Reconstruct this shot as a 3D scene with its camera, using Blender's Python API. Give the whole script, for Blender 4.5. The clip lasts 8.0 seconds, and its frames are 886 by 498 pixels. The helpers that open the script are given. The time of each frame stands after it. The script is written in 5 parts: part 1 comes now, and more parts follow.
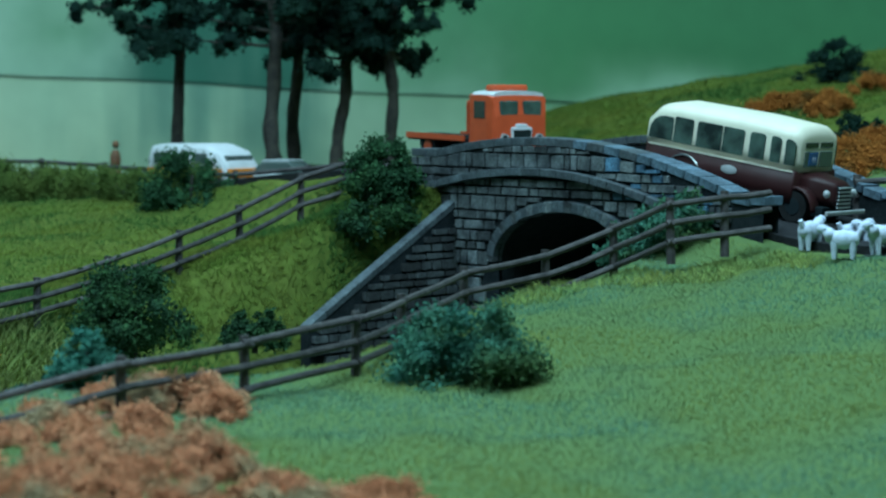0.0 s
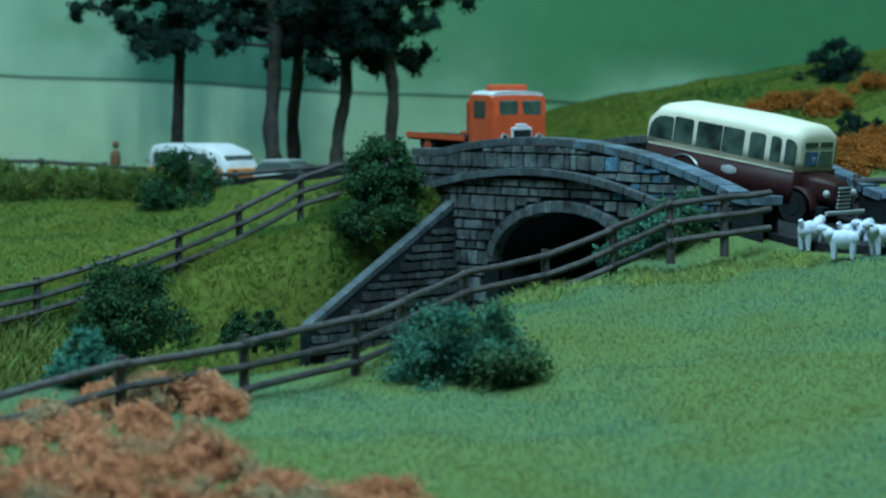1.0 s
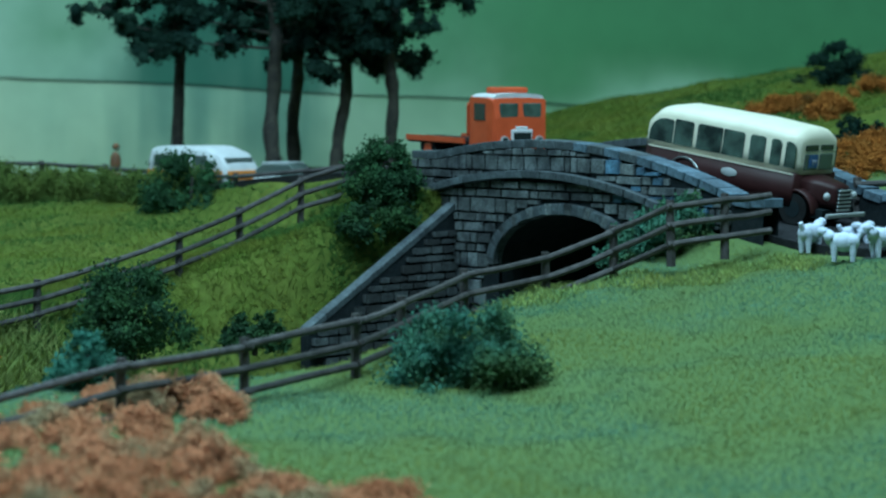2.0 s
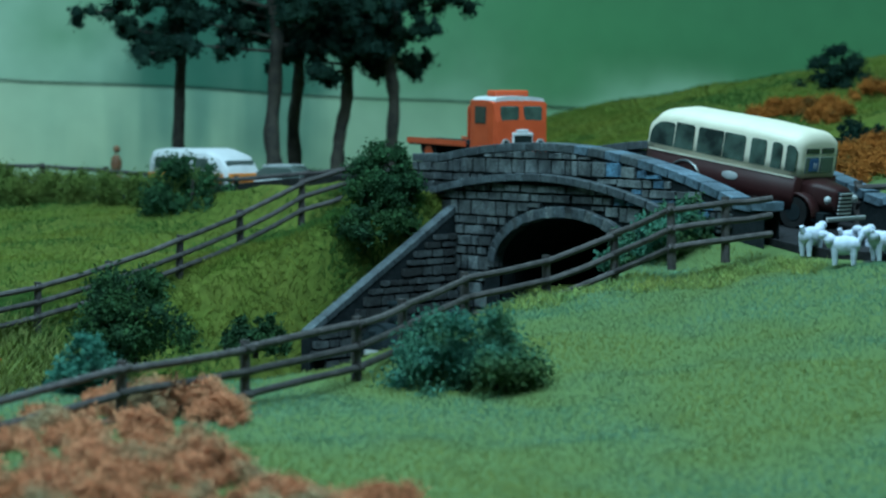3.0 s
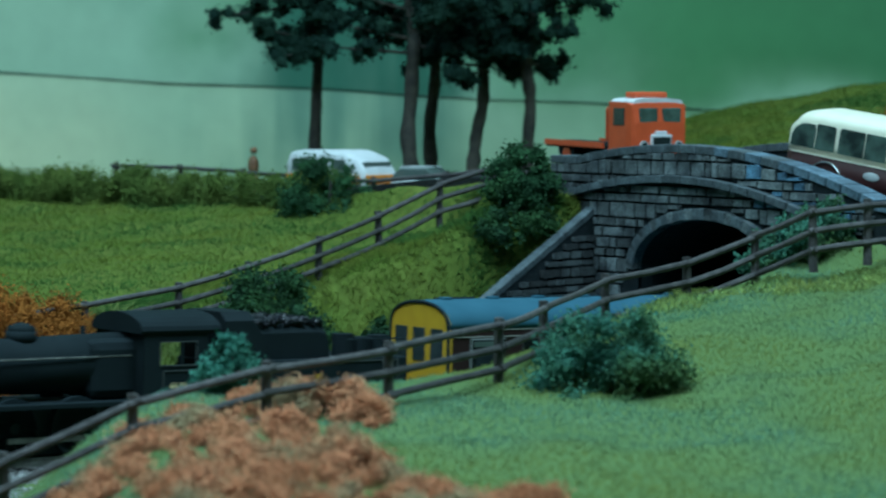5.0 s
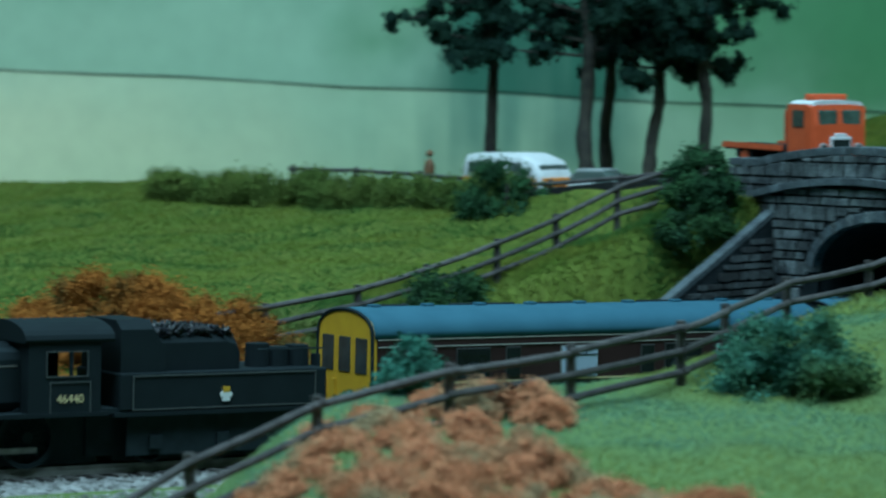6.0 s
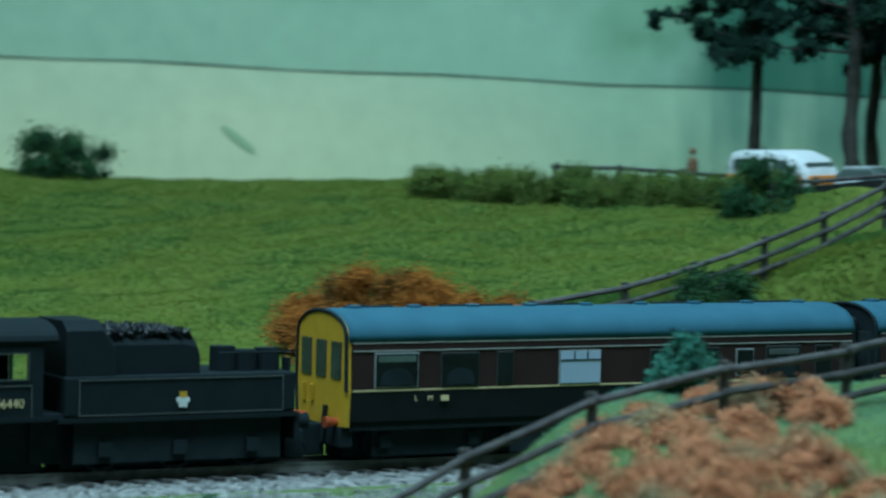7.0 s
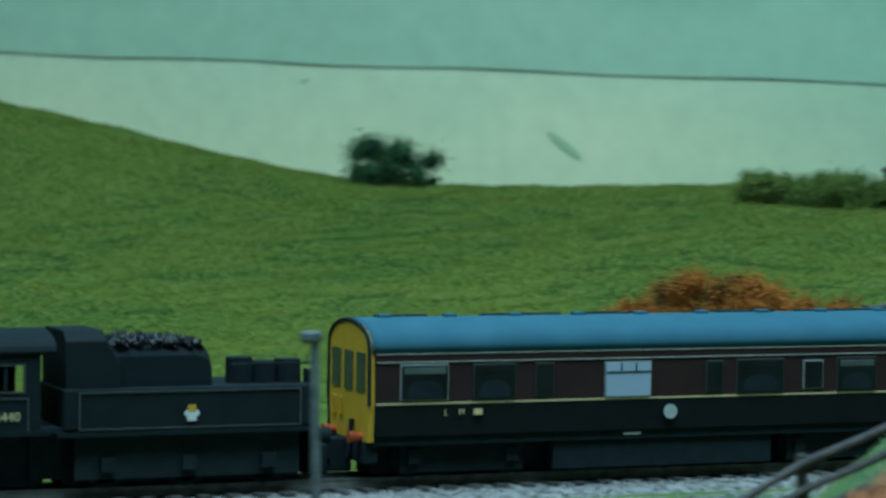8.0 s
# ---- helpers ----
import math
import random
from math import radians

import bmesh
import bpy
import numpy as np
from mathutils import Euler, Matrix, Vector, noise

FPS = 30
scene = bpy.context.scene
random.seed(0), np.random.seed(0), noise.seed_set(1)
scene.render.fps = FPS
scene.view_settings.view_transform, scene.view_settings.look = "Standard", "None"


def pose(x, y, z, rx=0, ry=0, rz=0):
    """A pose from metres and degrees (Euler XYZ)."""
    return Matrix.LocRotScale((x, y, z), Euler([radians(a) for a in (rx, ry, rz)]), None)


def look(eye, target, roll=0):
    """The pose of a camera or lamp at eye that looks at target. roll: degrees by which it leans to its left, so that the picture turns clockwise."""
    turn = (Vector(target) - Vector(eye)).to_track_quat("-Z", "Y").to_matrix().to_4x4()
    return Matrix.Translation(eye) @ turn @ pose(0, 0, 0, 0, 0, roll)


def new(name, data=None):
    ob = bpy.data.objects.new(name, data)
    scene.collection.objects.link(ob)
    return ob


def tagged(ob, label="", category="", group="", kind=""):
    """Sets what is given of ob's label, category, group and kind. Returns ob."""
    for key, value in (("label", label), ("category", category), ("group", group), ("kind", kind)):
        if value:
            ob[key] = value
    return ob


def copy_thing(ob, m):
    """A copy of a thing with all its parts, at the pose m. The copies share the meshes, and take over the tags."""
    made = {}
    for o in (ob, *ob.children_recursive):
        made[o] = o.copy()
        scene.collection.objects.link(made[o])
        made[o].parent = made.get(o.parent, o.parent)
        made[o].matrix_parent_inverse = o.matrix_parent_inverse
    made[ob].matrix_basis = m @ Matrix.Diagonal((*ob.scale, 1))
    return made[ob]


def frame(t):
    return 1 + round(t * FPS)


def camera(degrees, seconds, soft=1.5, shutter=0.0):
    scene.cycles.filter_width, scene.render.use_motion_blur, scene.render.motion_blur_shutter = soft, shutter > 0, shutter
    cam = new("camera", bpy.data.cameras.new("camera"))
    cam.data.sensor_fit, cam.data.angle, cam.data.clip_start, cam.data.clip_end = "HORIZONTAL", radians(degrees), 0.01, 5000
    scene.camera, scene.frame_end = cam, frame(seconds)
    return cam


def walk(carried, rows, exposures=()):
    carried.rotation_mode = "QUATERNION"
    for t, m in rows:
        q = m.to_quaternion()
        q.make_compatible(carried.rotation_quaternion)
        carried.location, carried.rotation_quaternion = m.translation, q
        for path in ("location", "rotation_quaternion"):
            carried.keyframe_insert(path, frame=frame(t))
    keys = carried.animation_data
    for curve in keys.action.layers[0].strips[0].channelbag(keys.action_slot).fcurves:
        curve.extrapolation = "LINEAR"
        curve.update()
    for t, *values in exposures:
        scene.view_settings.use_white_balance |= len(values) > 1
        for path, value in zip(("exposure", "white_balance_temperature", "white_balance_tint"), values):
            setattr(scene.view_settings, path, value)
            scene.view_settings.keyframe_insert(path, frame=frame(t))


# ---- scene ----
cam = camera(18.0, 8.0, soft=2.3, shutter=0.5)
cam.data.dof.use_dof, cam.data.dof.focus_distance, cam.data.dof.aperture_fstop = True, 1.02, 26.0
# seconds, x, y, z, yaw, pitch, lean: a slow pan to the left from in front of the layout
ROWS = [
    (0.0, 0.0006, -0.0000, 0.1236, -0.000, -3.500, -0.001),
    (0.5, 0.0007, -0.0000, 0.1235, 0.004, -3.440, 0.000),
    (1.0, 0.0008, -0.0000, 0.1234, 0.008, -3.493, -0.009),
    (1.5, 0.0006, -0.0000, 0.1234, -0.000, -3.474, -0.011),
    (2.8, 0.0005, -0.0000, 0.1235, 0.012, -3.395, -0.090),
    (3.0, 0.0004, -0.0000, 0.1235, 0.011, -3.387, -0.095),
    (3.5, 0.0003, -0.0000, 0.1235, -0.007, -3.394, -0.074),
    (4.0, 0.0006, -0.0000, 0.1235, 0.207, -3.389, -0.073),
    (4.2, -0.0006, -0.0000, 0.1234, 0.850, -3.440, -0.080),
    (5.3, -0.0060, -0.0001, 0.1231, 3.200, -3.310, -0.150),
    (5.5, -0.0072, -0.0002, 0.1230, 3.803, -3.299, -0.171),
    (6.0, -0.0091, -0.0004, 0.1230, 6.009, -3.281, 0.027),
    (6.5, -0.0145, -0.0008, 0.1230, 8.285, -3.265, 0.133),
    (7.0, -0.0160, -0.0014, 0.1223, 11.107, -3.290, 0.168),
    (7.5, -0.0187, -0.0024, 0.1218, 14.241, -3.234, 0.441),
    (8.0, -0.0197, -0.0036, 0.1220, 17.627, -3.107, 0.729),
]
walk(cam, [(t, pose(x, y, z, 90 + p, ro, yw)) for t, x, y, z, yw, p, ro in ROWS],
     exposures=[(0.0, 0.0, 5000, -8), (8.0, 0.0, 5000, -8)])

# ---- light: a room with ceiling tubes over the layout ----
world = bpy.data.worlds.new("room_light")
scene.world = world
world.use_nodes = True
world.node_tree.nodes["Background"].inputs[0].default_value = (0.8, 0.95, 1.0, 1)
world.node_tree.nodes["Background"].inputs[1].default_value = 0.2


def area_lamp(x, y, z, sx, sy, power, target):
    data = bpy.data.lights.new("ceiling_tube", "AREA")
    data.shape, data.size, data.size_y, data.energy = "RECTANGLE", sx, sy, power
    data.color = (0.86, 1.0, 1.0)
    ob = new("ceiling_tube", data)
    ob.matrix_world = look((x, y, z), target)


area_lamp(-0.4, 0.75, 1.25, 1.6, 0.25, 9.3, (-0.4, 0.8, 0))
area_lamp(-0.3, 1.35, 1.3, 1.8, 0.2, 5.8, (-0.3, 1.45, 0))
area_lamp(-0.1, 0.52, 0.95, 1.3, 0.25, 13.0, (-0.15, 0.62, 0))

# ---- materials ----


def mat(name, colour, rough=0.7, metal=0.0, second=None, scale=300.0, amount=0.5, bump=0.3, fine=0.0, rnd=0.0, island=0.0, spec=0.5, third=None, soft=0.0, across=False):
    """third: (colour, scale, from, to), a colour in large patches. soft: how far fibres are shaded as one pile.
    across: stains run on from piece to piece."""
    m = bpy.data.materials.new(name)
    m.use_nodes = True
    nt = m.node_tree
    b = nt.nodes["Principled BSDF"]
    b.inputs["Roughness"].default_value, b.inputs["Metallic"].default_value = rough, metal
    b.inputs["Specular IOR Level"].default_value = spec
    geo = nt.nodes.new("ShaderNodeTexCoord")
    where = nt.nodes.new("ShaderNodeNewGeometry").outputs["Position"] if across else geo.outputs["Object"]
    n1 = nt.nodes.new("ShaderNodeTexNoise")
    n1.inputs["Scale"].default_value, n1.inputs["Detail"].default_value = scale, 6
    nt.links.new(where, n1.inputs["Vector"])
    ramp = nt.nodes.new("ShaderNodeMapRange")
    ramp.inputs[1].default_value, ramp.inputs[2].default_value = 0.35, 0.65
    nt.links.new(n1.outputs["Fac"], ramp.inputs[0])
    mix = nt.nodes.new("ShaderNodeMix")
    mix.data_type = "RGBA"
    mix.inputs[6].default_value = (*colour, 1)
    c2 = second or tuple(c * (1 - amount) for c in colour)
    mix.inputs[7].default_value = (*c2, 1)
    nt.links.new(ramp.outputs[0], mix.inputs[0])
    out = mix.outputs[2]
    if third:
        n3 = nt.nodes.new("ShaderNodeTexNoise")
        n3.inputs["Scale"].default_value, n3.inputs["Detail"].default_value = third[1], 4
        nt.links.new(where, n3.inputs["Vector"])
        r4 = nt.nodes.new("ShaderNodeMapRange")
        r4.inputs[1].default_value, r4.inputs[2].default_value = third[2], third[3]
        nt.links.new(n3.outputs["Fac"], r4.inputs[0])
        mix3 = nt.nodes.new("ShaderNodeMix")
        mix3.data_type = "RGBA"
        nt.links.new(r4.outputs[0], mix3.inputs[0])
        nt.links.new(out, mix3.inputs[6])
        mix3.inputs[7].default_value = (*third[0], 1)
        out = mix3.outputs[2]
    if fine:
        n2 = nt.nodes.new("ShaderNodeTexNoise")
        n2.inputs["Scale"].default_value, n2.inputs["Detail"].default_value = scale * 7, 3
        nt.links.new(where, n2.inputs["Vector"])
        r2 = nt.nodes.new("ShaderNodeMapRange")
        r2.inputs[1].default_value, r2.inputs[2].default_value = 0.3, 0.7
        r2.inputs[3].default_value, r2.inputs[4].default_value = 1 - fine, 1 + fine
        nt.links.new(n2.outputs["Fac"], r2.inputs[0])
        mul = nt.nodes.new("ShaderNodeVectorMath")
        mul.operation = "SCALE"
        nt.links.new(out, mul.inputs[0])
        nt.links.new(r2.outputs[0], mul.inputs["Scale"])
        out = mul.outputs[0]
    for kind, socket, k in (("ShaderNodeObjectInfo", "Random", rnd), ("ShaderNodeNewGeometry", "Random Per Island", island)):
        if k:
            info = nt.nodes.new(kind)
            r3 = nt.nodes.new("ShaderNodeMapRange")
            r3.inputs[3].default_value, r3.inputs[4].default_value = 1 - k, 1 + k
            nt.links.new(info.outputs[socket], r3.inputs[0])
            mul = nt.nodes.new("ShaderNodeVectorMath")
            mul.operation = "SCALE"
            nt.links.new(out, mul.inputs[0])
            nt.links.new(r3.outputs[0], mul.inputs["Scale"])
            out = mul.outputs[0]
    nt.links.new(out, b.inputs["Base Color"])
    if bump:
        bm_ = nt.nodes.new("ShaderNodeBump")
        bm_.inputs["Strength"].default_value, bm_.inputs["Distance"].default_value = bump, 0.001
        nt.links.new(n1.outputs["Fac"], bm_.inputs["Height"])
        nt.links.new(bm_.outputs[0], b.inputs["Normal"])
    if soft:
        face = nt.nodes.new("ShaderNodeNewGeometry")
        scaled, pile, unit = (nt.nodes.new("ShaderNodeVectorMath") for _ in range(3))
        scaled.operation, pile.operation, unit.operation = "SCALE", "ADD", "NORMALIZE"
        scaled.inputs["Scale"].default_value = 1 - soft
        pile.inputs[1].default_value = (0, -0.25 * soft, soft)
        nt.links.new(face.outputs["Normal"], scaled.inputs[0])
        nt.links.new(scaled.outputs[0], pile.inputs[0])
        nt.links.new(pile.outputs[0], unit.inputs[0])
        nt.links.new(unit.outputs[0], b.inputs["Normal"])
        thin = nt.nodes.new("ShaderNodeBsdfTranslucent")      # thin fibres let light through
        nt.links.new(out, thin.inputs["Color"])
        nt.links.new(unit.outputs[0], thin.inputs["Normal"])
        both = nt.nodes.new("ShaderNodeMixShader")
        both.inputs[0].default_value = 0.45
        nt.links.new(b.outputs[0], both.inputs[1])
        nt.links.new(thin.outputs[0], both.inputs[2])
        nt.links.new(both.outputs[0], nt.nodes["Material Output"].inputs["Surface"])
    return m


TURF = mat("turf", (0.084, 0.117, 0.021), 0.95, second=(0.108, 0.132, 0.026), scale=36, fine=0.25, bump=0.5, spec=0.05)


def two_greens(m):
    """The turf in front of the line is a bluer green than the field behind it, with foreground haze put into the
    colour.
    """
    nt = m.node_tree
    b = nt.nodes["Principled BSDF"]
    far = b.inputs["Base Color"].links[0].from_socket
    co = nt.nodes.new("ShaderNodeTexCoord")
    across = nt.nodes.new("ShaderNodeVectorMath")
    across.operation = "DOT_PRODUCT"
    across.inputs[1].default_value = (0.6428, -0.7660, 0)
    nt.links.new(co.outputs["Object"], across.inputs[0])
    side = nt.nodes.new("ShaderNodeMapRange")
    side.inputs[1].default_value, side.inputs[2].default_value = -0.845, -0.775
    nt.links.new(across.outputs["Value"], side.inputs[0])
    mix = nt.nodes.new("ShaderNodeMix")
    mix.data_type = "RGBA"
    mix.inputs[7].default_value = (0.105, 0.155, 0.055, 1)
    nt.links.new(side.outputs[0], mix.inputs[0])
    nt.links.new(far, mix.inputs[6])
    nt.links.new(mix.outputs[2], b.inputs["Base Color"])


two_greens(TURF)
BLADES = mat("grass_fibre", (0.125, 0.182, 0.028), 0.9, second=(0.195, 0.222, 0.040), scale=42, island=0.15, fine=0.3, bump=0, spec=0.05, third=((0.074, 0.142, 0.033), 18, 0.49, 0.56), soft=0.7)
# pale front-slope grass, its blue partly the foreground haze tinted into the fibres
BLADES_NEAR = mat("grass_fibre_hazed", (0.143, 0.258, 0.152), 0.9, second=(0.192, 0.312, 0.205), scale=40, island=0.1, fine=0.25, bump=0, spec=0.05, third=((0.215, 0.265, 0.075), 7, 0.48, 0.56), soft=0.8)
TUFT = mat("yellow_green_tufts", (0.33, 0.38, 0.10), 0.9, second=(0.24, 0.34, 0.11), scale=60, island=0.25, fine=0.2, bump=0, spec=0.05, soft=0.7)
STRAW = mat("straw_grass", (0.30, 0.34, 0.11), 0.9, second=(0.21, 0.28, 0.08), scale=60, island=0.3, fine=0.2, bump=0, spec=0.05, soft=0.5)
LEAF = mat("foliage_dark", (0.034, 0.070, 0.038), 0.9, second=(0.058, 0.115, 0.040), scale=90, island=0.4, bump=0, spec=0.1, soft=0.3)
LEAF_MID = mat("foliage_green", (0.058, 0.125, 0.050), 0.9, second=(0.036, 0.078, 0.038), scale=90, island=0.35, bump=0, spec=0.1, soft=0.4)
LEAF_BLUE = mat("foliage_bluegreen", (0.095, 0.215, 0.160), 0.9, second=(0.085, 0.165, 0.075), scale=45, island=0.35, bump=0, spec=0.1, third=((0.085, 0.135, 0.045), 40, 0.5, 0.65), soft=0.4)
LEAF_TEAL = mat("foliage_teal", (0.105, 0.255, 0.195), 0.9, second=(0.09, 0.20, 0.13), scale=90, island=0.25, bump=0, spec=0.1, soft=0.5)
PINE = mat("pine_foliage", (0.018, 0.037, 0.030), 0.95, second=(0.026, 0.052, 0.034), scale=60, island=0.35, bump=0, spec=0.05, soft=0.3)
# front-slope bracken, made paler and pinker to carry the haze over it
BRACKEN = mat("hazed_bracken", (0.68, 0.335, 0.180), 0.9, second=(0.54, 0.245, 0.120), scale=60, island=0.15, fine=0.15, bump=0, spec=0.05, third=((0.46, 0.36, 0.21), 38, 0.50, 0.62), soft=0.75)
BRACKEN_DARK = mat("rusty_bracken", (0.44, 0.180, 0.036), 0.9, second=(0.32, 0.140, 0.030), scale=75, island=0.2, fine=0.2, bump=0, spec=0.05, third=((0.14, 0.095, 0.03), 60, 0.57, 0.67), soft=0.6)
HEDGE = mat("hedge_foliage", (0.185, 0.235, 0.055), 0.9, second=(0.11, 0.165, 0.040), scale=45, island=0.15, bump=0, spec=0.05, soft=0.6)
BARK = mat("bark", (0.062, 0.056, 0.044), 0.9, second=(0.026, 0.026, 0.023), scale=220, fine=0.4, bump=1.0)
FENCEWOOD = mat("fence_plastic_wood", (0.080, 0.074, 0.074), 0.7, second=(0.04, 0.037, 0.038), scale=260, fine=0.3, rnd=0.2, bump=0.4)
STONE = mat("bridge_stone", (0.140, 0.162, 0.168), 0.8, second=(0.055, 0.065, 0.071), scale=160, fine=0.4, rnd=0.5, bump=0.8, third=((0.024, 0.030, 0.035), 42, 0.48, 0.60), across=True)
STONE_DARK = mat("dark_stone", (0.055, 0.064, 0.067), 0.85, second=(0.026, 0.031, 0.034), scale=160, fine=0.4, rnd=0.6, bump=0.8, across=True)
# bluer copy of the bridge stone, laid more often towards the right end
STONE_BLUE = mat("blue_tinted_stone", (0.10, 0.185, 0.28), 0.75, second=(0.045, 0.08, 0.125), scale=160, fine=0.4, rnd=0.35, bump=0.8, across=True)
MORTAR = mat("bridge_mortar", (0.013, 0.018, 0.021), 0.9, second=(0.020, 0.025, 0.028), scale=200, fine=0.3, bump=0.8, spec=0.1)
COPING = mat("coping_stone", (0.085, 0.106, 0.118), 0.75, second=(0.042, 0.053, 0.062), scale=120, fine=0.35, rnd=0.2, bump=0.6, across=True)
COPING_BLUE = mat("blue_grey_coping", (0.115, 0.165, 0.215), 0.75, second=(0.065, 0.095, 0.125), scale=120, fine=0.35, rnd=0.2, bump=0.6, across=True)
TARMAC = mat("tarmac", (0.022, 0.023, 0.026), 0.9, second=(0.014, 0.015, 0.017), scale=120, fine=0.4, bump=0.5, spec=0.2)
BALLAST = mat("ballast", (0.36, 0.36, 0.35), 0.9, second=(0.22, 0.22, 0.22), scale=400, fine=0.4, island=0.4, bump=0.8)
SLEEPER = mat("sleeper", (0.060, 0.057, 0.052), 0.85, scale=400, fine=0.3, rnd=0.3)
RAIL = mat("dusty_rail", (0.15, 0.15, 0.135), 0.7, 0.15, scale=300, bump=0.1)
BLACK = mat("engine_black", (0.013, 0.0185, 0.0215), 0.8, scale=120, amount=0.15, bump=0.05, spec=0.08)
SOOT = mat("chassis_black", (0.0190, 0.0265, 0.0305), 0.9, scale=200, amount=0.25, bump=0.2, spec=0.06)
COAL = mat("coal", (0.009, 0.011, 0.016), 0.3, scale=500, amount=0.5, island=0.4, bump=0.4, spec=0.4)
MAROON = mat("maroon_paint", (0.029, 0.0150, 0.0160), 0.5, scale=100, amount=0.2, bump=0.04, spec=0.25)
MAROON_DARK = mat("dark_lower_panel", (0.0140, 0.0165, 0.0190), 0.75, scale=100, amount=0.2, bump=0.04, spec=0.1)
ROOF = mat("coach_roof_grey", (0.047, 0.110, 0.158), 0.85, second=(0.040, 0.096, 0.140), scale=90, bump=0.08, spec=0.15)
YELLOW = mat("yellow_paint", (0.55, 0.34, 0.02), 0.4, second=(0.50, 0.30, 0.02), scale=150, bump=0.05)
LINE = mat("cream_lining", (0.62, 0.52, 0.28), 0.5, scale=300, amount=0.1, bump=0)
WHITE = mat("white_paint", (0.66, 0.68, 0.70), 0.5, scale=200, amount=0.12, bump=0.05)
CREAM = mat("cream_paint", (0.76, 0.73, 0.58), 0.45, second=(0.70, 0.67, 0.53), scale=140, bump=0.05)
BUSRED = mat("bus_maroon", (0.030, 0.0085, 0.0090), 0.5, scale=140, amount=0.2, bump=0.04, spec=0.3)
ORANGE = mat("orange_red_paint", (0.55, 0.09, 0.025), 0.45, second=(0.48, 0.075, 0.02), scale=160, bump=0.08)
AMBER = mat("orange_band", (0.75, 0.28, 0.03), 0.5, scale=160, amount=0.2, bump=0)
GLASS = mat("dark_window_glass", (0.026, 0.036, 0.036), 0.15, scale=40, amount=0.4, bump=0)
BUSGLASS = mat("bus_window_glass", (0.085, 0.125, 0.105), 0.15, second=(0.018, 0.026, 0.026), scale=130, bump=0)
SALOONGLASS = mat("unlit_window_glass", (0.011, 0.014, 0.016), 0.2, scale=90, amount=0.4, bump=0, spec=0.3)
PALEGLASS = mat("pale_window", (0.36, 0.43, 0.56), 0.3, scale=60, amount=0.1, bump=0)
GREYGLASS = mat("grey_window", (0.10, 0.13, 0.12), 0.12, scale=60, amount=0.3, bump=0)
CHROME = mat("bright_metal", (0.6, 0.62, 0.62), 0.25, 0.9, scale=200, amount=0.2, bump=0)
SILVER = mat("grey_paint", (0.42, 0.45, 0.46), 0.35, scale=200, amount=0.15, bump=0)
TYRE = mat("tyre_rubber", (0.016, 0.018, 0.019), 0.8, scale=300, bump=0.1, spec=0.2)
FLEECE = mat("white_sheep", (0.62, 0.68, 0.80), 0.8, second=(0.50, 0.56, 0.68), scale=400, bump=0.5)
BLUE = mat("blue_display", (0.05, 0.12, 0.35), 0.5, scale=200, amount=0.1, bump=0)
BUFFER = mat("buffer_red", (0.5, 0.10, 0.03), 0.5, scale=200, bump=0)
CLOTH = mat("figure_paint", (0.30, 0.16, 0.08), 0.7, scale=300, bump=0.1)
POLE = mat("pole_grey", (0.15, 0.17, 0.185), 0.85, second=(0.09, 0.10, 0.11), scale=300, fine=0.2)
ROOM = mat("room_wall", (0.35, 0.40, 0.40), 0.9, scale=3, amount=0.15, bump=0)
BOARD = mat("fascia_board", (0.10, 0.10, 0.10), 0.7, scale=20, amount=0.2, bump=0.1)
SMUDGE = mat("paint_smudge", (0.36, 0.47, 0.27), 0.8, second=(0.46, 0.57, 0.36), scale=120, bump=0)
CREASE = mat("board_joint", (0.10, 0.16, 0.14), 0.8, second=(0.17, 0.26, 0.22), scale=25, bump=0)

# ---- mesh helpers ----


def part(name, bm, material, parent=None, label="", smooth=False):
    me = bpy.data.meshes.new(name)
    bm.to_mesh(me)
    bm.free()
    me.materials.append(material)
    if smooth:
        for p in me.polygons:
            p.use_smooth = True
    ob = new(name, me)
    ob.parent = parent
    if label:
        ob["label"] = label
    return ob


def thing(name, m, label, category, group="", kind=""):
    ob = new(name)
    ob.empty_display_size = 0.01
    ob.matrix_world = m
    return tagged(ob, label, category, group, kind)


def box(x0, x1, y0, y1, z0, z1, bev=0.0, bm=None):
    bm2 = bmesh.new()
    bmesh.ops.create_cube(bm2, size=1, matrix=Matrix.Translation(((x0 + x1) / 2, (y0 + y1) / 2, (z0 + z1) / 2)) @ Matrix.Diagonal((x1 - x0, y1 - y0, z1 - z0, 1)))
    if bev:
        bmesh.ops.bevel(bm2, geom=bm2.edges[:], offset=bev, segments=2, affect="EDGES", profile=0.5)
    if bm is None:
        return bm2
    me = bpy.data.meshes.new("t")
    bm2.to_mesh(me)
    bm2.free()
    bm.from_mesh(me)
    bpy.data.meshes.remove(me)
    return bm


def tube(p0, p1, r0, r1=None, seg=14, bm=None):
    bm = bm or bmesh.new()
    r1 = r0 if r1 is None else r1
    p0, p1 = Vector(p0), Vector(p1)
    d = p1 - p0
    m = Matrix.Translation((p0 + p1) / 2) @ d.to_track_quat("Z", "Y").to_matrix().to_4x4()
    bmesh.ops.create_cone(bm, cap_ends=True, segments=seg, radius1=r0, radius2=r1, depth=d.length, matrix=m)
    return bm


def blob(c, r, bm=None, sx=1, sy=1, sz=1, sub=2):
    bm = bm or bmesh.new()
    bmesh.ops.create_icosphere(bm, subdivisions=sub, radius=r, matrix=Matrix.Translation(c) @ Matrix.Diagonal((sx, sy, sz, 1)))
    return bm


